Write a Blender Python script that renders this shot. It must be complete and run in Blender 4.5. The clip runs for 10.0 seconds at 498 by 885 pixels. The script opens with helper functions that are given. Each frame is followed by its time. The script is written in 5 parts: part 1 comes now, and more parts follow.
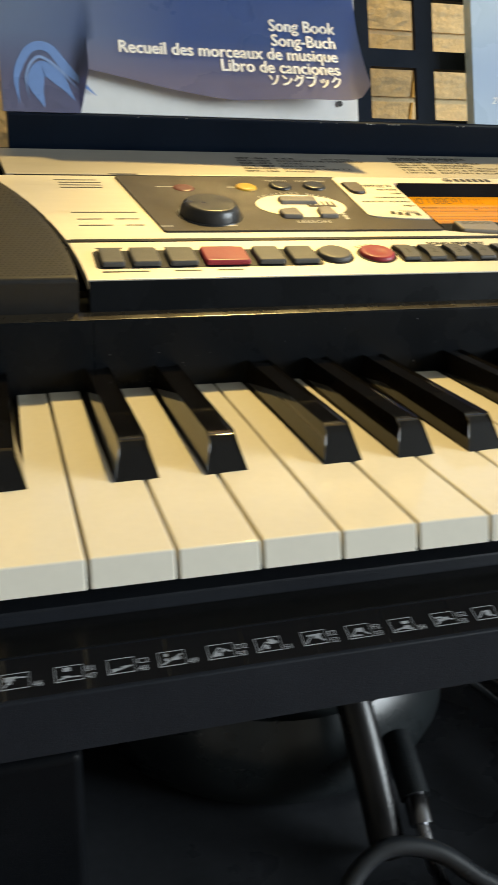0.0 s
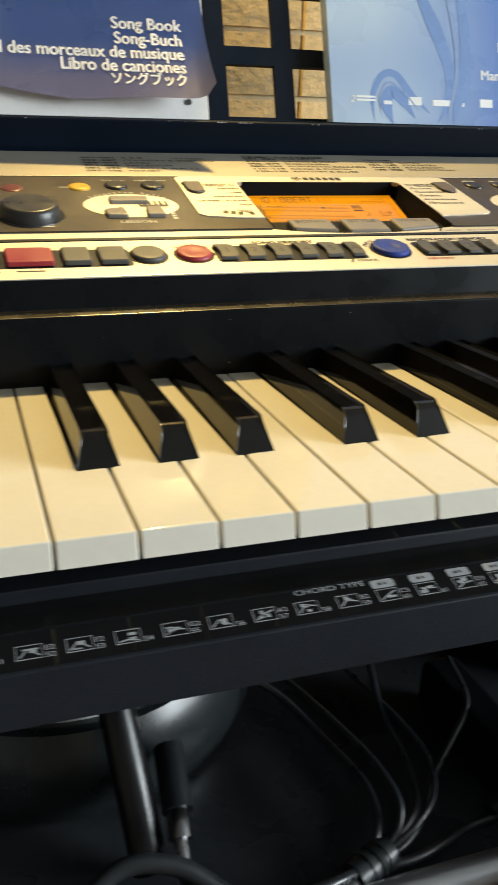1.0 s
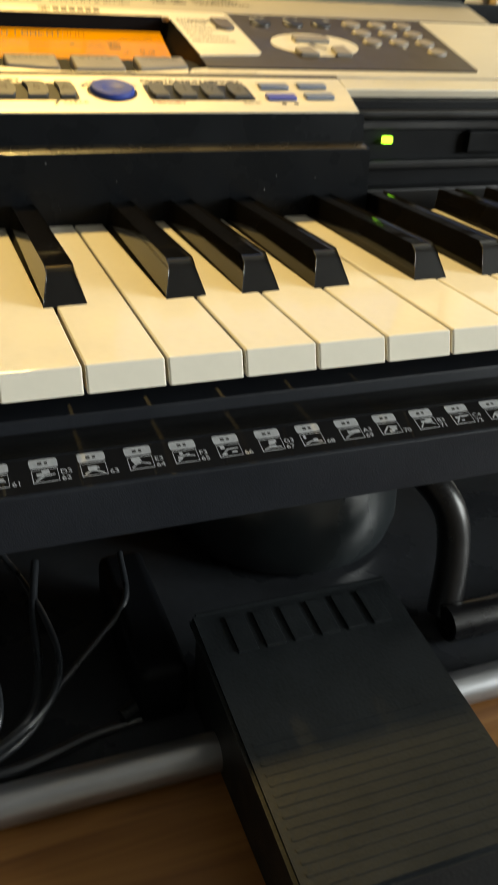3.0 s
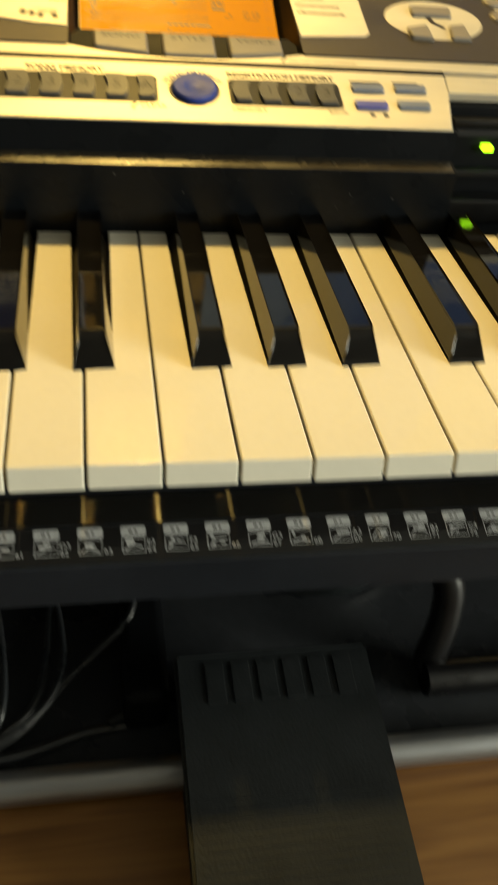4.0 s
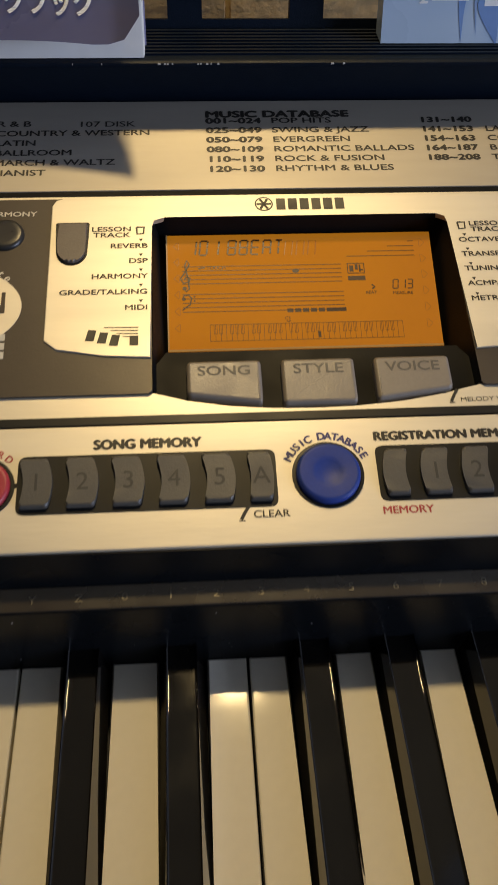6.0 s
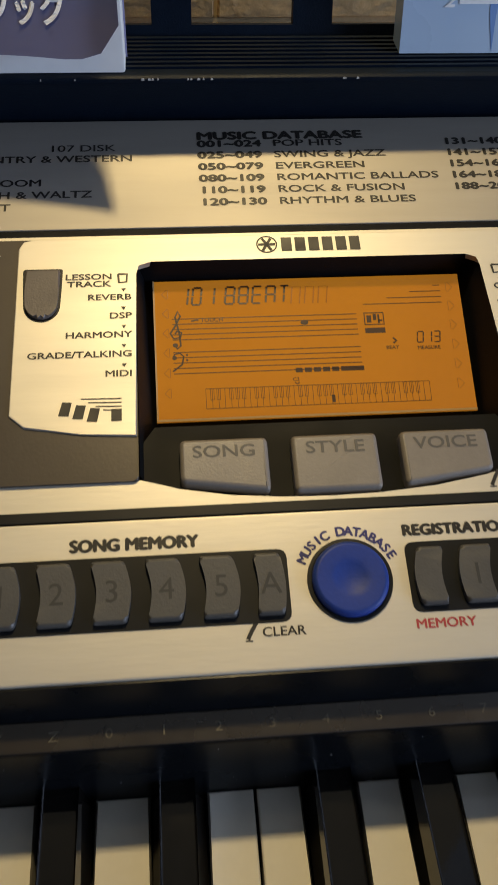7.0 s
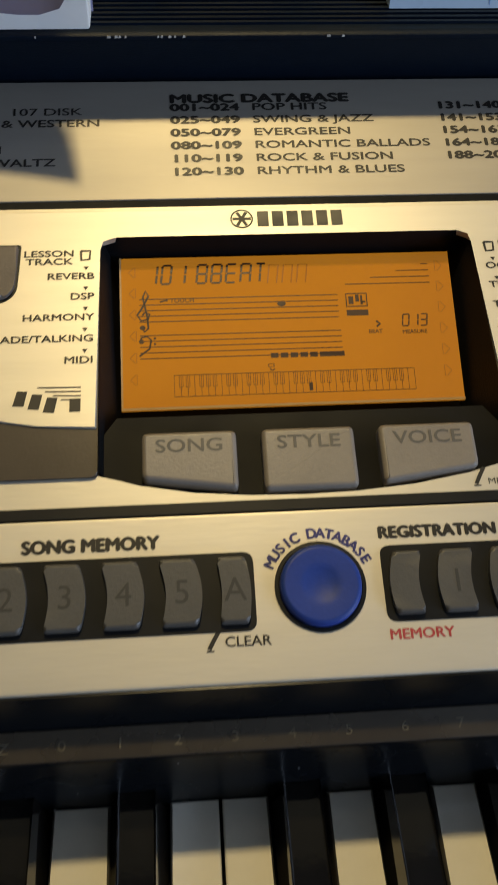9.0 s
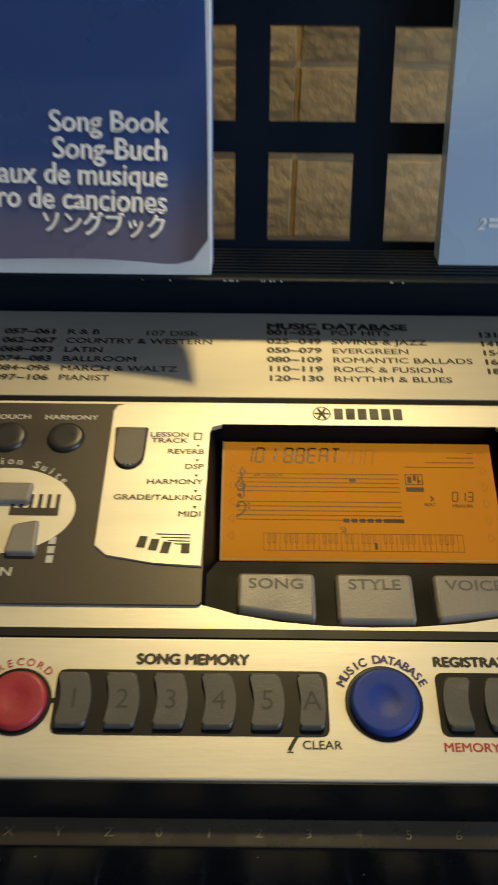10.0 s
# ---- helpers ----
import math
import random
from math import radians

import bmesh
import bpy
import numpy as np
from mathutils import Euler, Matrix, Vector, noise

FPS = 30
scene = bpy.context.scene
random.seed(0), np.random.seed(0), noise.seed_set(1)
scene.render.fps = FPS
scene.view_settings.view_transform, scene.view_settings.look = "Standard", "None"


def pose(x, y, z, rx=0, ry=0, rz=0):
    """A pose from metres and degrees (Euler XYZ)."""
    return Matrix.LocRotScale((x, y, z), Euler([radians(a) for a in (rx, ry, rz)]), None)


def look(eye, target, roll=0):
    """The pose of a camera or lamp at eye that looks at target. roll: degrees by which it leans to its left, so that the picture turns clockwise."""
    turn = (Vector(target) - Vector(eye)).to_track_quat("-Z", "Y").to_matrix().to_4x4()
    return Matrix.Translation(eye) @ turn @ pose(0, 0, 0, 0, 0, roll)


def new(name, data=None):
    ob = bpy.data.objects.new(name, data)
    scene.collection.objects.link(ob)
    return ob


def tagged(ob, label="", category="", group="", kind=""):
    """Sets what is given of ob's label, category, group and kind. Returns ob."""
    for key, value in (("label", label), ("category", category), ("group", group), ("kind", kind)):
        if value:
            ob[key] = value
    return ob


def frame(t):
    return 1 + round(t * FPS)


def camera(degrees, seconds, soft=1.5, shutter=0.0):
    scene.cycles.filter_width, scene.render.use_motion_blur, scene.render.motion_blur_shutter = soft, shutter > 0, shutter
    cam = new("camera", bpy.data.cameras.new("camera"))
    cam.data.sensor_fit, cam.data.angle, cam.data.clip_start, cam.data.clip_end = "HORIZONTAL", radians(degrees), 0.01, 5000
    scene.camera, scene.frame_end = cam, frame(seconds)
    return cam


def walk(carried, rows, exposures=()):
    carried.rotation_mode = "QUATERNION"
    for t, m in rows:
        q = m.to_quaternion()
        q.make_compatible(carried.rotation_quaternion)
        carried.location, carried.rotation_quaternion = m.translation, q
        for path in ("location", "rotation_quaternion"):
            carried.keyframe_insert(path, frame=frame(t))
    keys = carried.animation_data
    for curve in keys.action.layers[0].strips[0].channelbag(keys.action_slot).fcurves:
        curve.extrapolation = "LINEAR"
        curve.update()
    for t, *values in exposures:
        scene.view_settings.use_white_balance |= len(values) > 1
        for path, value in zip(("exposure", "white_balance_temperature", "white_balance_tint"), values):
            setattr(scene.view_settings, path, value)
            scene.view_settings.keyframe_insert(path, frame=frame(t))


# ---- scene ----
cam = camera(32.54, 10.0, shutter=0.5)
PATH = [
    (0, -0.2762, -0.1958, 0.9103, 68.39, -1.87, -16.33),
    (0.5, -0.2404, -0.2019, 0.9109, 68.39, -1.60, -17.56),
    (1, -0.2055, -0.2098, 0.9111, 68.50, -1.67, -18.44),
    (1.5, -0.1679, -0.2162, 0.9061, 68.17, -1.78, -19.47),
    (2, -0.1317, -0.2161, 0.9035, 67.40, -1.98, -20.31),
    (2.5, -0.1041, -0.2153, 0.8943, 65.79, -1.96, -20.91),
    (2.7, -0.0944, -0.2158, 0.8941, 64.74, -2.04, -21.15),
    (3.8, -0.0513, -0.1964, 0.9586, 47.90, -5.61, -11.24),
    (4, -0.0421, -0.1866, 0.9803, 47.79, -5.33, -8.48),
    (4.5, -0.0462, -0.1322, 1.0156, 47.27, -2.56, -4.62),
    (5, -0.0574, -0.0684, 1.0349, 44.84, -2.00, -4.19),
    (5.5, -0.0483, -0.0140, 1.0426, 42.90, -1.92, -4.08),
    (5.7, -0.0406, 0.0021, 1.0458, 41.86, -1.52, -3.67),
    (6.8, -0.0361, 0.0647, 1.0381, 39.67, -1.73, -4.49),
    (7, -0.0393, 0.0727, 1.0327, 39.61, -1.96, -4.75),
    (7.5, -0.0333, 0.0886, 1.0324, 38.30, -1.43, -4.68),
    (8, -0.0255, 0.1008, 1.0319, 37.00, -1.36, -4.67),
    (8.5, -0.0235, 0.1033, 1.0303, 36.54, -1.98, -4.38),
    (9, -0.0273, 0.0886, 1.0269, 36.75, -1.76, -4.02),
    (9.5, -0.0301, 0.0674, 1.0437, 43.38, -1.42, -2.66),
    (9.8, -0.0331, 0.0522, 1.0504, 49.07, -0.59, -0.82),
    (10, -0.0375, 0.0355, 1.0483, 52.46, -0.59, 0.26),
]
# -- end path
walk(cam, [(t, pose(*row)) for t, *row in PATH],
     exposures=[(0, 0.80, 7200, 10), (2.7, 0.75, 7800, 10), (4.0, 0.48, 9800, 4), (4.5, 0.02, 11000, 0), (5.0, -0.24, 11000, 8), (5.5, -0.40, 6900, 24), (7.0, -0.44, 5700, 20), (9.0, -0.38, 5800, 16), (10.0, -0.36, 6000, 12)])

# ---- light ----
world = bpy.data.worlds.new("room_world")
scene.world = world
world.use_nodes = True
sky = world.node_tree.nodes.new("ShaderNodeTexSky")
sky.sky_type, sky.sun_disc, sky.sun_elevation, sky.sun_rotation = "NISHITA", False, radians(25), radians(200)
world.node_tree.links.new(sky.outputs[0], world.node_tree.nodes["Background"].inputs[0])
world.node_tree.nodes["Background"].inputs[1].default_value = 0.1


def area(name, power, colour, size, size_y, m):
    data = bpy.data.lights.new(name, "AREA")
    data.energy, data.color, data.shape, data.size, data.size_y = power, colour, "RECTANGLE", size, size_y
    ob = new(name, data)
    ob.matrix_world = m
    return ob


LAMP = Vector((-0.002, 0.482, 1.44))
area("wall_lamp_light", 3.7, (1.0, 0.745, 0.29), 0.036, 0.042, look(LAMP, (0.0, 0.20, 0.82)))
area("window_light", 80, (0.74, 0.87, 1.0), 1.6, 1.1, look((2.62, -1.4, 1.55), (0.0, -0.2, 1.0)))

# ---- materials ----
def mat(name, colour, rough=0.5, metal=0.0, vary=0.08, scale=60, bump=0.0, bump_scale=400, stretch=(1, 1, 1), coat=0.0,
        rough_vary=0.08, spec=0.5):
    m = bpy.data.materials.new(name)
    m.use_nodes = True
    nt = m.node_tree
    b = nt.nodes["Principled BSDF"]
    co = nt.nodes.new("ShaderNodeTexCoord")
    mp = nt.nodes.new("ShaderNodeMapping")
    mp.inputs["Scale"].default_value = stretch
    nt.links.new(co.outputs["Object"], mp.inputs[0])
    n1 = nt.nodes.new("ShaderNodeTexNoise")
    n1.inputs["Scale"].default_value, n1.inputs["Detail"].default_value = scale, 6
    n2 = nt.nodes.new("ShaderNodeTexNoise")
    n2.inputs["Scale"].default_value, n2.inputs["Detail"].default_value = scale * 9, 3
    for n in (n1, n2):
        nt.links.new(mp.outputs[0], n.inputs["Vector"])
    mx = nt.nodes.new("ShaderNodeMath")
    mx.operation = "ADD"
    nt.links.new(n1.outputs[0], mx.inputs[0])
    nt.links.new(n2.outputs[0], mx.inputs[1])
    ramp = nt.nodes.new("ShaderNodeMapRange")
    ramp.inputs[1].default_value, ramp.inputs[2].default_value = 0.6, 1.4
    ramp.inputs[3].default_value, ramp.inputs[4].default_value = 1 - vary, 1 + vary
    nt.links.new(mx.outputs[0], ramp.inputs[0])
    mul = nt.nodes.new("ShaderNodeVectorMath")
    mul.operation = "SCALE"
    mul.inputs[0].default_value = colour
    nt.links.new(ramp.outputs[0], mul.inputs["Scale"])
    nt.links.new(mul.outputs[0], b.inputs["Base Color"])
    rr = nt.nodes.new("ShaderNodeMapRange")
    rr.inputs[1].default_value, rr.inputs[2].default_value = 0.3, 0.7
    rr.inputs[3].default_value, rr.inputs[4].default_value = max(0.02, rough - rough_vary), min(1, rough + rough_vary)
    nt.links.new(n1.outputs[0], rr.inputs[0])
    nt.links.new(rr.outputs[0], b.inputs["Roughness"])
    b.inputs["Metallic"].default_value = metal
    b.inputs["Coat Weight"].default_value = coat
    b.inputs["Specular IOR Level"].default_value = spec
    if bump:
        n3 = nt.nodes.new("ShaderNodeTexNoise")
        n3.inputs["Scale"].default_value, n3.inputs["Detail"].default_value = bump_scale, 5
        nt.links.new(mp.outputs[0], n3.inputs["Vector"])
        bp = nt.nodes.new("ShaderNodeBump")
        bp.inputs["Strength"].default_value, bp.inputs["Distance"].default_value = bump, 0.0006
        nt.links.new(n3.outputs[0], bp.inputs["Height"])
        nt.links.new(bp.outputs[0], b.inputs["Normal"])
    return m


def glow(name, colour, strength, rough=0.1, base=0.3):
    m = mat(name, tuple(base * c for c in colour), rough, vary=0.05, scale=30)
    b = m.node_tree.nodes["Principled BSDF"]
    b.inputs["Emission Color"].default_value, b.inputs["Emission Strength"].default_value = (*colour, 1), strength
    return m


SILVER = mat("silver_paint", (0.655, 0.615, 0.52), 0.49, 0.6, 0.05, 25, 0.06, 900, (0.15, 1, 1))
# silver with a darker base colour, for the list strip only
SILVER_DARK = mat("darker_silver", (0.40, 0.37, 0.315), 0.50, 0.55, 0.05, 25, 0.06, 900, (0.15, 1, 1))
BLACK = mat("black_case_plastic", (0.0044, 0.0052, 0.0066), 0.5, 0, 0.2, 40, 0.25, 2200, spec=0.1)
FALL = mat("polished_black_fallboard", (0.0046, 0.0058, 0.0075), 0.28, 0, 0.2, 40, 0.02, 600, rough_vary=0.05, spec=0.15)
CASE = mat("charcoal_case_plastic", (0.0135, 0.016, 0.021), 0.48, 0, 0.15, 40, 0.25, 2200, spec=0.2)
GLOSS_BLACK = mat("black_gloss_plastic", (0.006, 0.0065, 0.0075), 0.42, 0, 0.2, 40, spec=0.3)
WHITE = mat("ivory_white_plastic", (0.80, 0.755, 0.64), 0.075, 0, 0.03, 35, rough_vary=0.025)
EBONY = mat("black_key_plastic", (0.0050, 0.0044, 0.0040), 0.055, 0, 0.3, 60, 0.02, 300, rough_vary=0.03, spec=0.5)
TAUPE = mat("taupe_panel", (0.052, 0.041, 0.031), 0.42, 0.2, 0.06, 40, 0.05, 1200)
GREY = mat("grey_button_rubber", (0.068, 0.066, 0.062), 0.5, 0, 0.08, 90, 0.12, 1500)
LIGHT_GREY = mat("light_grey_button", (0.215, 0.190, 0.160), 0.40, 0, 0.06, 90, 0.12, 1500)
TONGUE = mat("brown_grey_button", (0.105, 0.086, 0.074), 0.42, 0, 0.06, 90, 0.12, 1500)
ROUND_DARK = mat("dark_round_button", (0.024, 0.023, 0.022), 0.34, 0, 0.08, 90, 0.08, 1500)
RED = mat("red_button", (0.33, 0.026, 0.038), 0.4, 0, 0.08, 80, 0.08, 1200)
DARK_RED = mat("dark_red_button", (0.12, 0.018, 0.020), 0.4, 0, 0.08, 80, 0.08, 1200)
BLUE = mat("blue_button", (0.016, 0.042, 0.25), 0.5, 0, 0.08, 80, 0.08, 1200, spec=0.3)
VIOLET = mat("violet_button", (0.09, 0.10, 0.36), 0.4, 0, 0.08, 80)
SLATE = mat("slate_blue_button", (0.16, 0.19, 0.26), 0.4, 0, 0.08, 80)
YELLOW = mat("yellow_button", (0.62, 0.36, 0.03), 0.4, 0, 0.08, 80)
INK = mat("black_print", (0.014, 0.012, 0.010), 0.5, 0, 0.1, 200)
INK_RED = mat("red_print", (0.42, 0.05, 0.05), 0.5, 0, 0.1, 200)
INK_BLUE = mat("blue_print", (0.03, 0.03, 0.16), 0.5, 0, 0.1, 200)
INK_PALE = mat("pale_print", (0.55, 0.53, 0.46), 0.5, 0, 0.1, 200)
INK_WHITE = mat("worn_white_print", (0.42, 0.43, 0.44), 0.55, 0, 0.3, 900)
ENGRAVE = mat("engraved_dark", (0.034, 0.033, 0.031), 0.6, 0, 0.1, 200)
EMBOSS = mat("embossed_grey", (0.095, 0.089, 0.082), 0.55, 0, 0.1, 200)
BED = mat("dark_grey_bed", (0.008, 0.0078, 0.0072), 0.5, 0, 0.1, 60, spec=0.12)
LCD = glow("amber_display", (1.0, 0.36, 0.012), 0.36, 0.08, 0.28)
LCD_INK = mat("display_segments", (0.055, 0.022, 0.006), 0.4, 0, 0.1, 200)
LCD_FAINT = glow("display_faint_segments", (1.0, 0.32, 0.01), 0.21, 0.3, 0.18)
LED = glow("green_led", (0.30, 1.0, 0.05), 2.8)
STEEL = mat("brushed_grey_tube", (0.40, 0.41, 0.43), 0.34, 0.85, 0.12, 30, 0.1, 500, (0.2, 1, 1))
SHEET = mat("black_label_film", (0.010, 0.010, 0.011), 0.07, 0, 0.2, 60, rough_vary=0.03)
MATTING = mat("black_desk_mat", (0.028, 0.031, 0.036), 0.3, 0, 0.25, 30, 0.1, 300)
CHROME = mat("chrome_plug", (0.26, 0.26, 0.275), 0.24, 1.0, 0.05, 50)
TUBE_BLACK = mat("black_painted_tube", (0.006, 0.006, 0.007), 0.3, 0, 0.2, 60, 0.05, 700, spec=0.45)
RUBBER = mat("black_rubber", (0.0095, 0.012, 0.0138), 0.48, 0, 0.25, 70, 0.3, 900, spec=0.2)
CABLE = mat("black_cable_sheath", (0.020, 0.023, 0.027), 0.32, 0, 0.2, 70, spec=0.6)
RACK = mat("dark_blue_black_rack", (0.004, 0.0085, 0.018), 0.45, 0, 0.15, 30, 0.15, 1800, spec=0.1)
PAGES = mat("paper_page_edges", (0.68, 0.68, 0.66), 0.8, 0, 0.1, 300, 0.3, 900, (1, 1, 20))
PAPER = mat("white_inner_page", (0.72, 0.73, 0.72), 0.75, 0, 0.04, 20)
BOWL = mat("glossy_black_tin", (0.016, 0.020, 0.022), 0.29, 0, 0.2, 20, rough_vary=0.06, spec=0.62)
ENAMEL = mat("white_enamel", (0.80, 0.82, 0.82), 0.25, 0, 0.06, 25)
PLASTER = mat("pale_plaster", (0.62, 0.62, 0.58), 0.85, 0, 0.06, 8, 0.3, 120)
CEIL = mat("white_ceiling_paint", (0.34, 0.34, 0.33), 0.9, 0, 0.04, 6, 0.2, 100)
MORTAR = mat("pale_mortar", (0.66, 0.52, 0.30), 0.9, 0, 0.12, 60, 0.4, 300)
ROOM = mat("muted_room_paint", (0.30, 0.28, 0.25), 0.85, 0, 0.08, 5, 0.3, 120)
FLOOR = mat("brown_laminate", (0.10, 0.062, 0.036), 0.45, 0, 0.2, 6, 0.1, 200, (1, 8, 1))


def wood_mat(name, dark, light, scale=14):
    m = mat(name, light, 0.42, 0, 0.1, 40, 0.1, 500, (1, 12, 12))
    nt = m.node_tree
    b = nt.nodes["Principled BSDF"]
    co = nt.nodes.new("ShaderNodeTexCoord")
    mp = nt.nodes.new("ShaderNodeMapping")
    mp.inputs["Scale"].default_value = (0.7, 9, 9)
    nz = nt.nodes.new("ShaderNodeTexNoise")
    nz.inputs["Scale"].default_value, nz.inputs["Detail"].default_value, nz.inputs["Distortion"].default_value = scale, 8, 1.2
    cr = nt.nodes.new("ShaderNodeValToRGB")
    cr.color_ramp.elements[0].color, cr.color_ramp.elements[0].position = (*dark, 1), 0.3
    cr.color_ramp.elements[1].color, cr.color_ramp.elements[1].position = (*light, 1), 0.7
    nt.links.new(co.outputs["Object"], mp.inputs[0])
    nt.links.new(mp.outputs[0], nz.inputs["Vector"])
    nt.links.new(nz.outputs[0], cr.inputs[0])
    nt.links.new(cr.outputs[0], b.inputs["Base Color"])
    return m


WOOD = wood_mat("oak_veneer", (0.17, 0.066, 0.018), (0.34, 0.155, 0.045))
PINE = wood_mat("pale_pine", (0.55, 0.42, 0.24), (0.66, 0.53, 0.33))


def stone_mat():
    m = mat("tan_split_stone", (0.62, 0.46, 0.25), 0.85, 0, 0.16, 45, 0.8, 110)
    nt = m.node_tree
    info = nt.nodes.new("ShaderNodeObjectInfo")
    hsv = nt.nodes.new("ShaderNodeHueSaturation")
    rng = nt.nodes.new("ShaderNodeMapRange")
    rng.inputs[3].default_value, rng.inputs[4].default_value = 0.8, 1.18
    b = nt.nodes["Principled BSDF"]
    src = b.inputs["Base Color"].links[0].from_socket
    nt.links.new(info.outputs["Random"], rng.inputs[0])
    nt.links.new(rng.outputs[0], hsv.inputs["Value"])
    nt.links.new(src, hsv.inputs["Color"])
    nt.links.new(hsv.outputs[0], b.inputs["Base Color"])
    for n in nt.nodes:
        if n.type == "BUMP":
            n.inputs["Distance"].default_value = 0.0021
    return m


STONE = stone_mat()


def cover_mat(name, deep, mid, pale, centre, band, foot=None):
    """Blue book cover with a soft swirl: rings round a centre, mixed over a gradient."""
    m = mat(name, mid, 0.3, 0, 0.05, 20, 0.05, 60, coat=0.4)
    nt = m.node_tree
    b = nt.nodes["Principled BSDF"]
    co = nt.nodes.new("ShaderNodeTexCoord")
    mp = nt.nodes.new("ShaderNodeMapping")
    mp.inputs["Location"].default_value = tuple(-c for c in centre)
    nt.links.new(co.outputs["Object"], mp.inputs[0])
    nz = nt.nodes.new("ShaderNodeTexNoise")
    nz.inputs["Scale"].default_value = 9
    nt.links.new(mp.outputs[0], nz.inputs["Vector"])
    wv = nt.nodes.new("ShaderNodeTexWave")
    wv.wave_type, wv.rings_direction = "RINGS", "Y"
    wv.inputs["Scale"].default_value, wv.inputs["Distortion"].default_value, wv.inputs["Detail"].default_value = 4.2, 5.0, 1.0
    wv.inputs["Detail Scale"].default_value = 1.2
    nt.links.new(mp.outputs[0], wv.inputs["Vector"])
    sp = nt.nodes.new("ShaderNodeSeparateXYZ")
    nt.links.new(co.outputs["Object"], sp.inputs[0])
    gr = nt.nodes.new("ShaderNodeMapRange")
    gr.inputs[1].default_value, gr.inputs[2].default_value = band
    nt.links.new(sp.outputs[0], gr.inputs[0])
    ramp = nt.nodes.new("ShaderNodeValToRGB")
    ramp.color_ramp.elements[0].color, ramp.color_ramp.elements[1].color = (*pale, 1), (*deep, 1)
    nt.links.new(gr.outputs[0], ramp.inputs[0])
    mix = nt.nodes.new("ShaderNodeMix")
    mix.data_type = "RGBA"
    mix.inputs["B"].default_value = (*mid, 1)
    fac = nt.nodes.new("ShaderNodeMath")
    fac.operation = "MULTIPLY"
    fac.inputs[1].default_value = 0.3
    nt.links.new(wv.outputs["Fac"], fac.inputs[0])
    fac2 = nt.nodes.new("ShaderNodeMapRange")
    fac2.inputs[3].default_value, fac2.inputs[4].default_value = 1.0, 0.05
    nt.links.new(gr.outputs[0], fac2.inputs[0])
    fac3 = nt.nodes.new("ShaderNodeMath")
    fac3.operation = "MULTIPLY"
    nt.links.new(fac.outputs[0], fac3.inputs[0])
    nt.links.new(fac2.outputs[0], fac3.inputs[1])
    nt.links.new(fac3.outputs[0], mix.inputs["Factor"])
    nt.links.new(ramp.outputs[0], mix.inputs["A"])
    out = mix.outputs["Result"]
    # foot: cover colour turns paler and greyer below a given height
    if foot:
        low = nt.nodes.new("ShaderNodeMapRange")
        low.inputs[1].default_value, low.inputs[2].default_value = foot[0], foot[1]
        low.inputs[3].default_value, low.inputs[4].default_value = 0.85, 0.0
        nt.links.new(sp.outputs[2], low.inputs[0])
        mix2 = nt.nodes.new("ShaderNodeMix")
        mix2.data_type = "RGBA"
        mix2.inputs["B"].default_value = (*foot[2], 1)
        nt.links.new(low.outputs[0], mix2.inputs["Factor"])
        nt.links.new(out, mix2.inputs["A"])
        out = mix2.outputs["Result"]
    nt.links.new(out, b.inputs["Base Color"])
    return m


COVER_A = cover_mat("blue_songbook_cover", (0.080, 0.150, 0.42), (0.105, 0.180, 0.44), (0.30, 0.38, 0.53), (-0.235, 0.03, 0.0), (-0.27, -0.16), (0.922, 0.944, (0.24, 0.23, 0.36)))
COVER_B = cover_mat("blue_manual_cover", (0.075, 0.18, 0.50), (0.10, 0.22, 0.52), (0.44, 0.56, 0.70), (0.125, 0.03, 0.02), (0.07, 0.17))


# ---- building helpers ----
def thing(name, base, label, category, group="", kind=""):
    e = new(name)
    e.empty_display_size = 0.02
    e.location = base
    return tagged(e, label, category, group, kind)


def link_part(ob, parent, label=""):
    if parent is not None:
        ob.parent = parent
        off = parent.location if parent.parent is None else Vector()
        ob.matrix_parent_inverse = Matrix.Translation(-off)
    if label:
        ob["label"] = label
    return ob


def soften(me, limit=40, plain=1e9):
    """Smooth edges that keep large flat faces flat: corner normals weighted by face area."""
    lim = math.cos(radians(limit))
    for p in me.polygons:
        p.use_smooth = True
    near = [[] for _ in me.vertices]
    for p in me.polygons:
        for v in p.vertices:
            near[v].append(p.index)
    nrm = [(p.normal.copy(), p.area * 1e4) for p in me.polygons]
    out = []
    for p in me.polygons:
        n0 = nrm[p.index][0]
        for v in p.vertices:
            acc = Vector()
            for q in near[v]:
                if nrm[q][0].dot(n0) > lim:
                    acc += nrm[q][0] * nrm[q][1] ** 3
            out.append(acc.normalized() if acc.length > 0 and p.area < plain else n0)
    me.normals_split_custom_set(out)


def part(name, bm, material, parent=None, label="", smooth=True):
    me = bpy.data.meshes.new(name)
    bmesh.ops.recalc_face_normals(bm, faces=bm.faces)
    bm.to_mesh(me)
    bm.free()
    me.materials.append(material)
    if smooth:
        soften(me)
    return link_part(new(name, me), parent, label)


